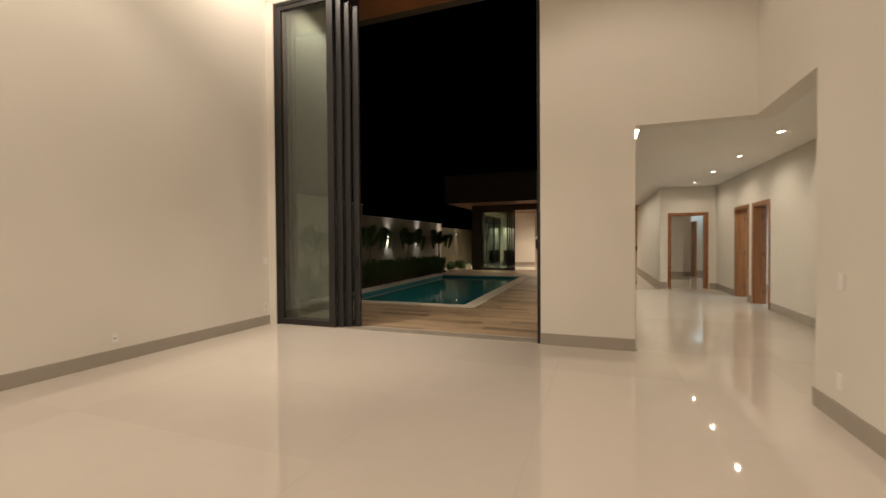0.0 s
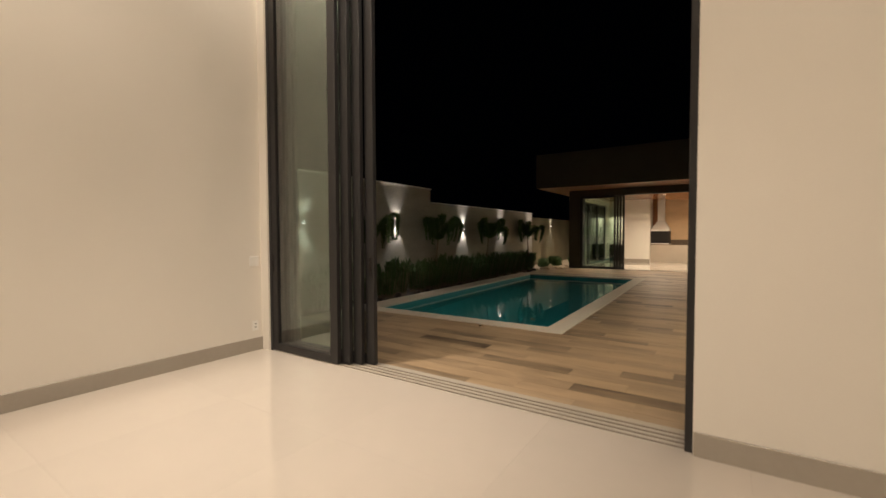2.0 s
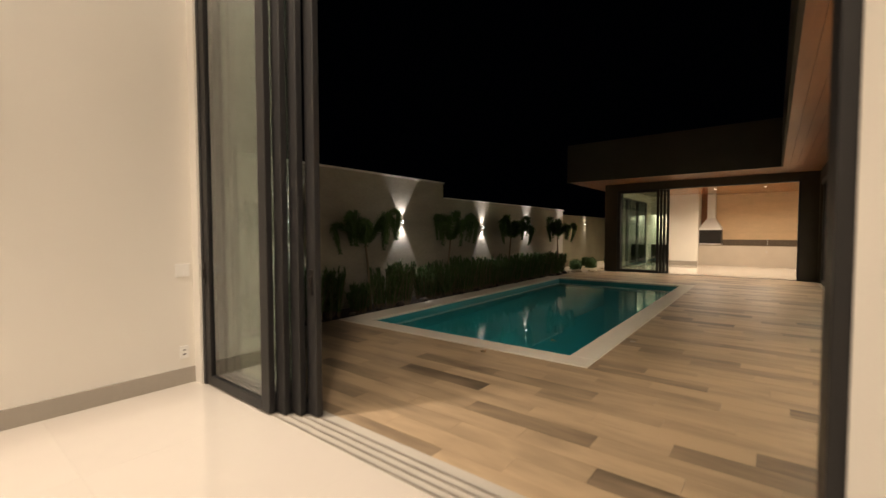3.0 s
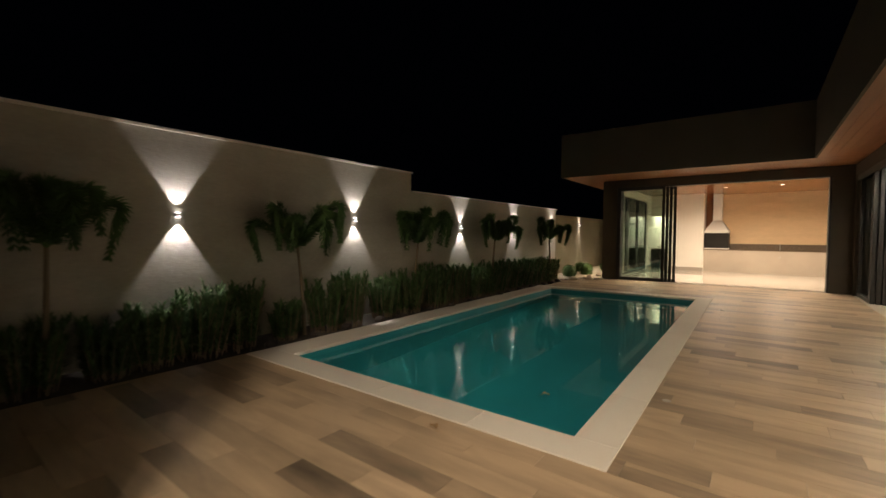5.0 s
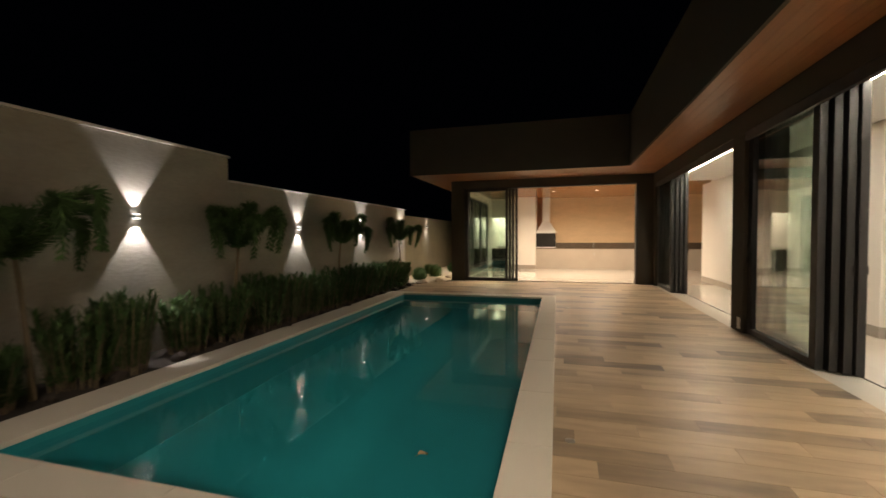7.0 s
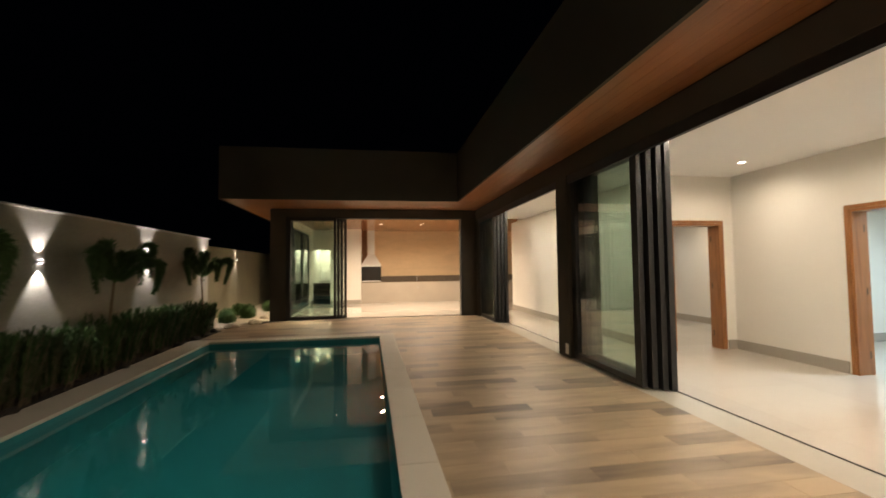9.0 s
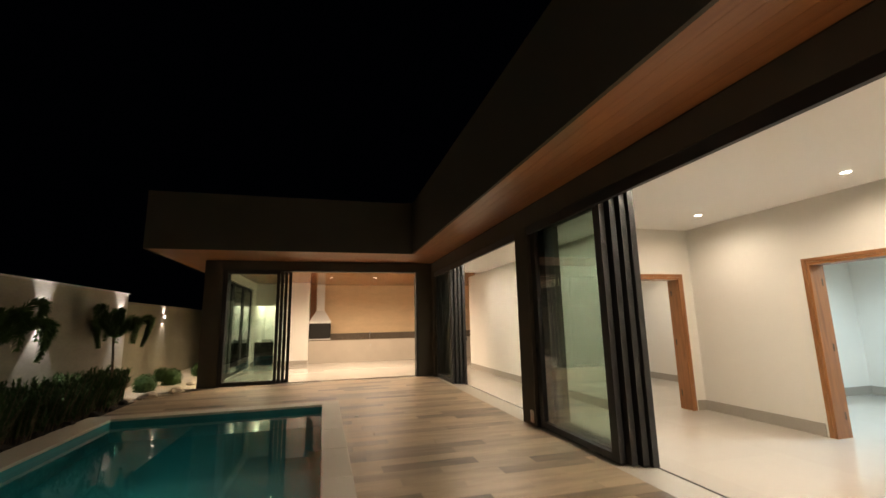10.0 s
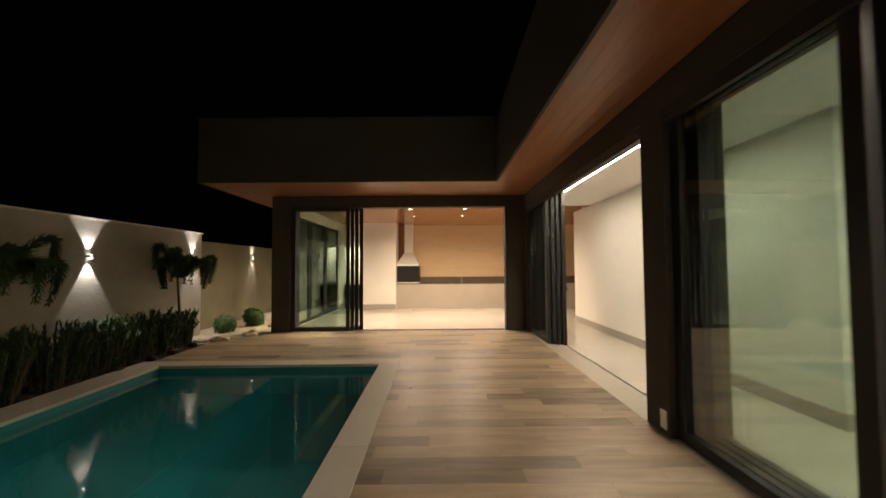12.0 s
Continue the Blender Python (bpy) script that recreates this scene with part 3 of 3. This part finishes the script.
# ---- inner doors ----
def door_lining(name, axis, at, a, b, height, depth, hinge_side, label):
    """Wooden lining and casing of a doorway. axis: the way the wall runs; at: the wall's near face."""
    top = thing(name, (at, a, 0) if axis == "y" else (a, at, 0), label, "doorway", "wooden doorways")
    w, c, e = b - a, 0.05, 0.012

    def put(n, u0, v0, z0, u1, v1, z1, mat=DOORWOOD, note=""):
        bm = boxes((v0, u0, z0, v1, u1, z1) if axis == "y" else (u0, v0, z0, u1, v1, z1), bevel=0.002)
        part(n, bm, mat, top, note)
    put("lining", 0.0, -e, 0, 0.035, depth + e, height)
    put("lining", w - 0.035, -e, 0, w, depth + e, height)
    put("head", 0.035, -e, height - 0.035, w - 0.035, depth + e, height)
    for v0, v1 in ((-e - 0.004, 0.0), (depth, depth + e + 0.004)):
        put("casing", -c, v0, 0, -0.002, v1, height + c)
        put("casing", w + 0.002, v0, 0, w + c, v1, height + c)
        put("casing", -0.002, v0, height + 0.002, w + 0.002, v1, height + c)
    u = w - 0.037 if hinge_side > 0 else 0.035
    for z in (0.25, 1.05, 1.85):
        put("hinge", u, depth - 0.06, z - 0.045, u + 0.004, depth - 0.035, z + 0.045, GRANITE, "small dark bronze hinge")
    return top


door_lining("door_1", "x", HN, 2.58, 3.5, 2.1, T, 1, "open doorway with brown wooden lining")
door_lining("door_2", "y", HE, 9.74, 10.64, 2.1, T, 1, "open doorway with brown wooden lining to a cool lit room")
door_lining("door_3", "y", HE, 8.52, 9.42, 2.1, T, 1, "open doorway with brown wooden lining and hinges")


def door_leaf(at, turn, label):
    top = thing("door", at, label, "door")
    top.matrix_world = pose(*at, 0, 0, turn)
    leaf = part("leaf", boxes((0, -0.018, 0.01, 0.82, 0.018, 2.06), bevel=0.002), DOORWOOD, top)
    for s in (-1, 1):
        bm = tube(bmesh.new(), (0.76, s * 0.018, 1.02), (0.76, s * 0.06, 1.02), 0.010)
        tube(bm, (0.765, s * 0.06, 1.02), (0.65, s * 0.06, 1.02), 0.009)
        part("handle", bm, ALU, leaf, "metal lever handle")
    return top


door_leaf((3.95, 16.05, 0.0), 90, "brown wooden door, standing open in the back room")


# ---- baseboards ----
def skirting(x0, y0, x1, y1):
    structure("baseboard", boxes((x0, y0, 0, x1, y1, 0.15), bevel=0.002), BASE, "grey beige porcelain baseboard", "baseboard")


B = 0.014
skirting(WEST, -6.2 + B, WEST + B, NORTH)
skirting(-0.085, NORTH - B, 1.05, NORTH)
skirting(EAST - B, -6.2 + B, EAST, 2.96)
skirting(EAST - B, 2.96, EAST + T, 2.96 + B)
skirting(HE - B, -1.0, HE, 8.44)
skirting(HE - B, 9.50, HE, 9.66)
skirting(HE - B, 10.72, HE, HN - B)
skirting(2.33, HN - B, 2.505, HN)
skirting(3.575, HN - B, HE, HN)
skirting(2.33 - B, HN - B, 2.33, 19.9)
skirting(WEST, -6.2, EAST, -6.2 + B)
skirting(HE + T + 0.1, 12.44 - B, 7.5, 12.44)
skirting(7.5 - B, 7.8, 7.5, 12.44 - B)
skirting(2.55, 17.0 - B, 3.95, 17.0)
skirting(5.0, 17.0 - B, 5.6, 17.0)
skirting(3.95, 18.0 - B, 5.6, 18.0)
skirting(5.6 - B, 12.64, 5.6, 17.0 - B)
skirting(-4.05, 23.6 - B, -2.84, 23.6)
skirting(-4.8, 23.4, -4.8 + B, 26.8)


# ---- switches and sockets ----
def plate(name, wall_x, y, z, w, h, side, label, holes):
    """A switch or socket plate on a wall that faces along x; side: +1 faces east."""
    top = thing(name, (wall_x, y, z), label, name.replace("_", " "), "wall plates")
    part("plate", boxes((0 if side > 0 else -0.009, -w / 2, -h / 2, 0.009 if side > 0 else 0, w / 2, h / 2), bevel=0.003), PLASTIC, top)
    for dy, dz, hw, hh, mat in holes:
        part("insert", boxes((side * 0.009 - 0.002, dy - hw, dz - hh, side * 0.009 + 0.002, dy + hw, dz + hh), bevel=0.001), mat, top)
    return top


HOLE = material("socket_hole", (0.12, 0.11, 0.10), 0.5)
plate("wall_switch", WEST, 4.24, 1.07, 0.12, 0.12, 1, "white square switch plate on the painted wall", [(-0.028, 0, 0.022, 0.035, PLASTIC), (0.028, 0, 0.022, 0.035, PLASTIC)])
plate("wall_socket", WEST, 4.24, 0.30, 0.076, 0.12, 1, "white wall socket above the baseboard", [(0, 0.02, 0.012, 0.006, HOLE), (0, -0.02, 0.012, 0.006, HOLE)])
plate("wall_socket", WEST, 1.90, 0.28, 0.076, 0.12, 1, "white wall socket above the baseboard", [(0, 0.0, 0.02, 0.005, HOLE)])
plate("wall_switch", EAST, 2.565, 1.05, 0.076, 0.12, -1, "white switch plate near the wall's corner", [(0, 0, 0.022, 0.035, PLASTIC)])
plate("wall_socket", EAST, 2.58, 0.31, 0.076, 0.12, -1, "white wall socket near the wall's corner", [(0, 0, 0.012, 0.02, PLASTIC)])
plate("wall_socket", FACE + 0.0, 12.40, 0.13, 0.10, 0.16, -1, "small pale cover plate low on the dark column", [])

# ---- grill room ----
top = thing("grill_counter", (0.6, 24.2, 0), "long grey beige counter with a dark granite upstand", "counter")
part("front", boxes((-3.44, -0.40, 0, 5.9, -0.36, 0.84)), COUNTER, top)
part("plinth", boxes((-3.44, -0.36, 0, 5.9, 0.4, 0.84)), COUNTER, top)
part("worktop", boxes((-3.44, -0.42, 0.84, 5.9, 0.4, 0.875), bevel=0.003), GRANITE, top, "dark granite worktop")
part("upstand", boxes((-3.44, 0.36, 0.875, 5.9, 0.4, 1.08), bevel=0.002), GRANITE, top, "dark granite upstand")
bm = tube(bmesh.new(), (0.02, 0.2, 0.875), (0.02, 0.2, 1.10), 0.012)
tube(bm, (0.02, 0.2, 1.10), (0.02, 0.02, 1.12), 0.010)
tube(bm, (0.02, 0.02, 1.12), (0.02, 0.02, 1.06), 0.010)
ob = tagged(new("tap", mesh("tap", bm, ALU)), "slim steel tap standing on the counter", "tap")
ob.location = (0.6 - 1.1, 24.2, 0)
plate_like = thing("valve_cover", (-0.5, 23.79, 0.62), "small round cover plate on the counter front", "cover plate")
part("disc", tube(bmesh.new(), (0, 0.01, 0), (0, -0.012, 0), 0.035, 0.032, 20), ALU, plate_like)


def frustum(lower, upper):
    """A closed four-sided shape between two rectangles (x0, y0, x1, y1, z)."""
    bm = bmesh.new()
    loops = [[bm.verts.new((x, y, r[4])) for x, y in ((r[0], r[1]), (r[2], r[1]), (r[2], r[3]), (r[0], r[3]))] for r in (lower, upper)]
    bm.faces.new(loops[0][::-1])
    bm.faces.new(loops[1])
    for k in range(4):
        bm.faces.new((loops[0][k], loops[0][(k + 1) % 4], loops[1][(k + 1) % 4], loops[1][k]))
    return bm


top = thing("barbecue_grill", (-2.43, 24.15, 0.875), "black steel barbecue box with a tapered white hood", "barbecue")
part("fire_box", boxes((-0.40, -0.32, 0.04, 0.40, 0.36, 0.62), bevel=0.006), BLACK, top, "black steel front")
part("ash_tray", boxes((-0.40, -0.35, 0.0, 0.40, 0.36, 0.038), bevel=0.004), METAL, top, "pale metal tray")
part("hood", frustum((-0.41, -0.34, 0.41, 0.36, 0.69), (-0.15, 0.06, 0.15, 0.36, 1.12)), METAL, top, "white tapered hood")
part("hood_rim", boxes((-0.41, -0.34, 0.622, 0.41, 0.36, 0.69), bevel=0.004), METAL, top)
part("chimney", boxes((-0.15, 0.06, 1.12, 0.15, 0.36, GRILL_TOP - 0.875), bevel=0.004), METAL, top, "square white flue")
structure("grill_recess", boxes((-2.84, 24.56, 1.09, -2.62, 24.598, GRILL_TOP)), DOORWOOD, "narrow brown wooden strip beside the flue", "trim")

# washroom niche at the end of the wing: a dark cabinet with a basin under a bright opening
structure("wall_niche_head", boxes((-4.8, 24.15, 2.2, -4.05, 24.35, GRILL_TOP)), PAINT, "white wall over the niche opening", "wall")
top = thing("vanity_cabinet", (-4.42, 24.45, 0), "dark grey cabinet with a pale worktop in a lit niche", "cabinet")
body = part("body", boxes((-0.365, -0.27, 0.08, 0.365, 0.27, 0.80), bevel=0.003), BLACK, top)
part("plinth", boxes((-0.35, -0.23, 0.0, 0.35, 0.25, 0.08)), BLACK, top)
for x0, x1 in ((-0.36, -0.003), (0.003, 0.36)):
    leaf = part("door", boxes((x0, -0.29, 0.10, x1, -0.272, 0.78), bevel=0.003), BLACK, top)
    part("handle", boxes((x0 + 0.15, -0.30, 0.73, x1 - 0.15, -0.29, 0.745), bevel=0.002), ALU, leaf, "slim metal bar handle")
part("worktop", boxes((-0.37, -0.30, 0.80, 0.37, 0.28, 0.83), bevel=0.003), GRANITE, top, "dark granite worktop")
bm = frustum((-0.17, -0.15, 0.17, 0.15, 0.0), (-0.22, -0.2, 0.22, 0.2, 0.12))
ob = tagged(new("wash_basin", mesh("wash_basin", bm, PLASTIC)), "white ceramic basin standing on the dark cabinet", "basin")
ob.location = (-4.36, 24.4, 0.83)

# glass wall on the wing's far side
for k in range(3):
    p = sliding_panel(1.5, 2.72, None, 0.026, "black framed fixed glass panel facing the dark garden", "wing glass wall")
    p.matrix_world = pose(-4.86, 20.27 + 1.55 * k, 0.012, 0, 0, -90)
structure("wing_sill", boxes((-5.12, WING + 0.4, -0.3, -4.8, 23.4, 0.0)), STONE, "stone sill under the glass wall", "sill")

# ---- pool edge ----
def coping(x0, y0, x1, y1, along):
    n = max(1, round((x1 - x0 if along == "x" else y1 - y0) / 1.0))
    for i in range(n):
        if along == "x":
            w = (x1 - x0) / n
            b = (x0 + i * w + 0.0008, y0, -0.03, x0 + (i + 1) * w - 0.0008, y1, 0.010)
        else:
            w = (y1 - y0) / n
            b = (x0, y0 + i * w + 0.0008, -0.03, x1, y0 + (i + 1) * w - 0.0008, 0.010)
        part("coping_stone", boxes(b, bevel=0.003), COPING, edge)


edge = thing("pool_coping", (0, 0, 0), "pale stone coping round the pool", "coping")
edge.matrix_world = POOL_AT
coping(-PW, 0, 0, IY0, "x")
coping(-PW, IY1, 0, PL, "x")
coping(IX1, IY0, 0, IY1, "y")
coping(-PW, IY0, IX0, IY1, "y")

# small drains and spots in the deck
for x, y in ((-1.675, 8.42), (-1.62, 13.9)):
    top = thing("deck_drain", (x, y, 0.0), "small round metal cover in the deck", "drain")
    part("cover", tube(bmesh.new(), (0, 0, -0.01), (0, 0, 0.006), 0.035, 0.033, 16), ALU, top)


def dry_leaf(x, y, z, turn, size, label):
    """A fallen leaf: a pointed oval, cupped along its midrib, with a short stalk."""
    bm = bmesh.new()
    n, prev = 8, None
    for i in range(n + 1):
        u = i / n
        w = size * 0.42 * math.sin(math.pi * min(1, 0.06 + 0.94 * u)) * (1 - 0.25 * u)
        row = [bm.verts.new((size * (u - 0.5), k * w, size * (0.16 * abs(k) + 0.10 * math.sin(5 * u) + 0.12))) for k in (-1, 0, 1)]
        if prev:
            for k in (0, 1):
                bm.faces.new((prev[k], prev[k + 1], row[k + 1], row[k]))
        prev = row
    tube(bm, (-size * 0.5, 0, size * 0.12), (-size * 0.8, size * 0.08, size * 0.04), size * 0.02, seg=5)
    ob = tagged(new("dry_leaf", mesh("dry_leaf", bm, DRYLEAF)), label, "leaf", "fallen leaves")
    ob.matrix_world = pose(x, y, z, 0, 0, turn)


DRYLEAF = material("dry_leaf", (0.30, 0.19, 0.09), 0.7, var=0.25, scale=20, fine=90)
dry_leaf(-2.634, 8.14, -0.092, 35, 0.07, "small dry brown leaf floating on the pool water")
dry_leaf(-2.935, 6.82, 0.0, 160, 0.09, "small dry brown leaf lying on the deck beside the pool")


# ---- plants ----
def blade(bm, base, lean, height, width, turn, seg=4):
    """One arching leaf: a strip that narrows to its tip, bent outwards."""
    out, side = Vector((math.cos(turn), math.sin(turn), 0)), Vector((-math.sin(turn), math.cos(turn), 0))
    prev = None
    for i in range(seg + 1):
        u = i / seg
        c = Vector(base) + out * (lean * u * u) + Vector((0, 0, height * (u - 0.28 * u ** 3 * lean / max(height, 0.1))))
        w = width * (1 - u) ** 0.6 * (0.5 + min(1.0, 2 * u) * 0.5)
        if i == seg:
            v = bm.verts.new(c)
            bm.faces.new((prev[0], prev[1], v))
        else:
            cur = (bm.verts.new(c - side * w), bm.verts.new(c + side * w))
            if prev:
                bm.faces.new((prev[0], prev[1], cur[1], cur[0]))
            prev = cur


def shrub(rng, x, y, r, h, stems):
    """Upright stems clothed in many small narrow leaves."""
    bm, twigs = bmesh.new(), bmesh.new()
    for _ in range(stems):
        a, d = rng.uniform(0, 2 * math.pi), r * math.sqrt(rng.random()) * 0.8
        foot = Vector((d * math.cos(a), d * math.sin(a), 0))
        tall = h * rng.uniform(0.6, 1.05)
        lean = Vector((math.cos(a), math.sin(a), 0)) * rng.uniform(0.0, 0.22) * r / 0.35
        tube(twigs, foot, foot + lean + Vector((0, 0, tall)), 0.006, 0.003, 5)
        for k in range(62):
            u = rng.uniform(0.12, 1.0)
            c = foot + lean * u * u + Vector((0, 0, tall * u))
            blade(bm, c, rng.uniform(0.06, 0.14) * (1.25 - 0.6 * u), rng.uniform(0.05, 0.15), rng.uniform(0.010, 0.019), rng.uniform(0, 2 * math.pi), 2)
    top = thing("shrub", (x, y, -0.03), "dense dark green shrub with small upright leaves", "shrub", "shrubs along the garden wall")
    part("foliage", bm, LEAF, top)
    part("woody_base", twigs, STEM, top, "thin upright brown growth")
    return top


rng = random.Random(5)
for y, r, h in ((4.5, 0.34, 0.75), (5.15, 0.30, 0.62), (5.75, 0.22, 0.55), (6.15, 0.26, 0.6), (6.6, 0.36, 0.72), (7.05, 0.30, 0.80), (7.7, 0.18, 0.45), (8.38, 0.30, 0.70), (8.78, 0.24, 0.80), (9.6, 0.26, 0.66), (10.2, 0.34, 0.72), (10.9, 0.36, 0.78),
                (11.5, 0.36, 0.74), (12.1, 0.36, 0.72), (12.8, 0.34, 0.66), (13.4, 0.4, 0.76), (14.1, 0.4, 0.74), (14.8, 0.38, 0.72), (15.4, 0.36, 0.68), (16.0, 0.4, 0.74), (16.6, 0.36, 0.64)):
    shrub(rng, -6.22 + rng.uniform(-0.06, 0.06), y, r, h, 58)


def palm(rng, x, y, trunk, fronds, reach):
    top = thing("dwarf_palm", (x, y, -0.03), "small palm with a thin trunk and arching feathery fronds", "palm", "palms along the garden wall")
    bm = bmesh.new()
    bend = rng.uniform(-0.1, 0.1)
    pts = [Vector((bend * u * u, bend * 0.6 * u, trunk * u)) for u in (0, 0.25, 0.5, 0.75, 1)]
    for k, (a, b) in enumerate(zip(pts, pts[1:])):
        tube(bm, a, b, 0.030 - 0.003 * k, 0.027 - 0.003 * k, 9)
    part("trunk", bm, STEM, top, "thin rough brown trunk")
    crown = pts[-1]
    for i in range(fronds):
        bm = bmesh.new()
        a = 2 * math.pi * (i + rng.uniform(-0.25, 0.25)) / fronds
        rise, r = rng.uniform(0.4, 0.72), reach * rng.uniform(0.75, 1.1)
        out, side = Vector((math.cos(a), math.sin(a), 0)), Vector((-math.sin(a), math.cos(a), 0))
        if out.x < -0.3:
            r *= 0.5
        curl = rng.uniform(0.75, 1.25)
        prev = None
        n = 36
        for k in range(n + 1):
            u = k / n
            # rises from the crown, then curls over and hangs
            c = crown + out * (r * math.sin(u * 1.75 * curl) / 1.0) + Vector((0, 0, rise * math.sin(u * 2.3) - 0.38 * u ** 3 * curl))
            if prev is not None:
                way = (c - prev).normalized()
                tube(bm, prev, c, 0.011 * (1.15 - u), 0.010 * (1.1 - u), 4)
                ln = 0.15 * math.sin(math.pi * min(1, 0.2 + 0.7 * u)) + 0.03
                for q in range(9):
                    b = q * 2 * math.pi / 9 + rng.uniform(-0.5, 0.5) + k
                    flat = (side * math.cos(b) + way.cross(side) * math.sin(b) * 0.7)
                    tip = c + flat * ln * 0.75 + way * ln * 0.65 + Vector((0, 0, -ln * 0.2))
                    w = way.cross(flat) * 0.011
                    mid = (c + tip) / 2 + flat * 0.01
                    v = [bm.verts.new(p) for p in (c - w * 0.5, c + w * 0.5, mid + w, mid - w)]
                    bm.faces.new(v)
                    bm.faces.new((v[3], v[2], bm.verts.new(tip)))
            prev = c
        part("frond", bm, LEAF, top)
    return top


for y, trunk in ((5.3, 1.42), (8.0, 1.36), (10.35, 1.38), (13.2, 1.4), (16.75, 1.42)):
    palm(rng, -6.2, y, trunk - 0.12, 10, 0.6)


def ball_bush(x, y, r):
    bm = bmesh.new()
    for _ in range(900):
        d = Vector((rng.gauss(0, 1), rng.gauss(0, 1), rng.gauss(0, 1))).normalized()
        p = d * r * rng.uniform(0.82, 1.06)
        if p.z < -r * 0.8:
            continue
        t1 = d.orthogonal().normalized()
        t1.rotate(Matrix.Rotation(rng.uniform(0, 6.28), 3, d))
        t2 = d.cross(t1)
        s = rng.uniform(0.018, 0.034)
        n = d * s * rng.uniform(-0.4, 0.8)
        bm.faces.new([bm.verts.new(q) for q in (p - t1 * s, p - t2 * s * 0.5 + n, p + t1 * s + n, p + t2 * s * 0.5)])
    bmesh.ops.create_icosphere(bm, subdivisions=2, radius=r * 0.8)
    top = thing("topiary_bush", (x, y, r * 0.6), "small round clipped bush on pale gravel", "bush", "round bushes")
    part("foliage", bm, LEAF, top)
    part("stem", tube(bmesh.new(), (0, 0, -r * 0.62), (0, 0, 0), 0.025, 0.02, 8), STEM, top)


for x, y, r in ((-6.25, 18.5, 0.24), (-6.05, 19.6, 0.25), (-5.9, 21.6, 0.24), (-6.6, 20.6, 0.22)):
    ball_bush(x, y, r)


def rock(x, y, r, sz, mat=GRAVEL):
    bm = bmesh.new()
    bmesh.ops.create_icosphere(bm, subdivisions=2, radius=r)
    off = Vector((x * 3.1, y * 1.7, r * 9))
    for v in bm.verts:
        v.co *= 1 + 0.35 * noise.noise(v.co * (1.4 / r) + off)
        v.co.z *= sz
    ob = tagged(new("garden_stone", mesh("garden_stone", bm, mat)), "rough stone at the bed's edge", "stone", "garden stones")
    ob.location = (x, y, r * sz * 0.5 - 0.03)


for i in range(16):
    rock(-5.95 + rng.uniform(-0.08, 0.08), 7.4 + i * 0.62 + rng.uniform(-0.15, 0.15), rng.uniform(0.05, 0.10), 0.7, SOIL)
for x, y, r in ((-5.75, 17.35, 0.2), (-5.4, 17.9, 0.16), (-6.1, 17.25, 0.15), (-5.6, 18.6, 0.12), (-5.5, 19.4, 0.14)):
    rock(x, y, r, 0.45)

# ---- tiles and deck boards ----
def tile_mesh(w, d, h, bevel):
    return mesh("tile", boxes((-w / 2, -d / 2, -h, w / 2, d / 2, 0), bevel=bevel), PORCELAIN)


tiles = {}


def lay_tiles(parent, x0, y0, x1, y1, ox, oy, size=1.2):
    """Square tiles with tight joints, cut at the edges of the room."""
    i0, i1 = math.floor((x0 - ox) / size), math.ceil((x1 - ox) / size)
    j0, j1 = math.floor((y0 - oy) / size), math.ceil((y1 - oy) / size)
    for i in range(i0, i1):
        for j in range(j0, j1):
            a, b = max(x0, ox + i * size), min(x1, ox + (i + 1) * size)
            c, d = max(y0, oy + j * size), min(y1, oy + (j + 1) * size)
            w, h = round(b - a - 0.0006, 4), round(d - c - 0.0006, 4)
            if w < 0.02 or h < 0.02:
                continue
            if (w, h) not in tiles:
                tiles[(w, h)] = tile_mesh(w, h, 0.011, 0)
            ob = new("tile", tiles[(w, h)])
            ob.parent = parent
            ob.location = ((a + b) / 2, (c + d) / 2, 0.0)


floor_ob = bpy.data.objects["floor"]
lay_tiles(floor_ob, WEST, -6.2, EAST, NORTH + 0.03, -4.6, -0.35)
lay_tiles(floor_ob, EAST, -1.0, HE, 2.96, -4.6, -0.35)
lay_tiles(floor_ob, EAST, 2.96, HE, NORTH + 0.03, -4.6, -0.35)
lay_tiles(floor_ob, FACE + 0.38, NORTH + 0.03, HE + T, HN, -4.6, -0.35)
lay_tiles(floor_ob, HE + T, 7.8, 7.5, HN, -4.6, -0.35)
lay_tiles(floor_ob, FACE + 0.38, HN, 5.6, WING + 0.28, -4.6, -0.35)
lay_tiles(floor_ob, -4.8, WING + 0.28, 6.6, 26.8, -4.6, -0.35)

planks = {}
deck_ob = bpy.data.objects["deck_base"]


def lay_planks(x0, y0, x1, y1, width=0.20, length=1.0):
    """Wood-look planks along x, each row shifted against the next."""
    for j in range(math.floor(y0 / width), math.ceil(y1 / width)):
        shift = (j * 0.437 % 1.0) * length
        c, d = max(y0, j * width), min(y1, (j + 1) * width)
        for i in range(math.floor((x0 - shift) / length), math.ceil((x1 - shift) / length)):
            a, b = max(x0, i * length + shift), min(x1, (i + 1) * length + shift)
            w, h = round(b - a - 0.002, 3), round(d - c - 0.002, 3)
            if w < 0.03 or h < 0.02:
                continue
            if (w, h) not in planks:
                planks[(w, h)] = mesh("plank", boxes((-w / 2, -h / 2, -0.009, w / 2, h / 2, 0.0)), DECK)
            ob = new("plank", planks[(w, h)])
            ob.parent = deck_ob
            ob.location = ((a + b) / 2, (c + d) / 2, 0.0)


lay_planks(-5.84, 4.68, FACE, 7.15)
lay_planks(-1.95, 7.15, FACE, 15.2)
lay_planks(-5.80, 15.2, FACE, WING)
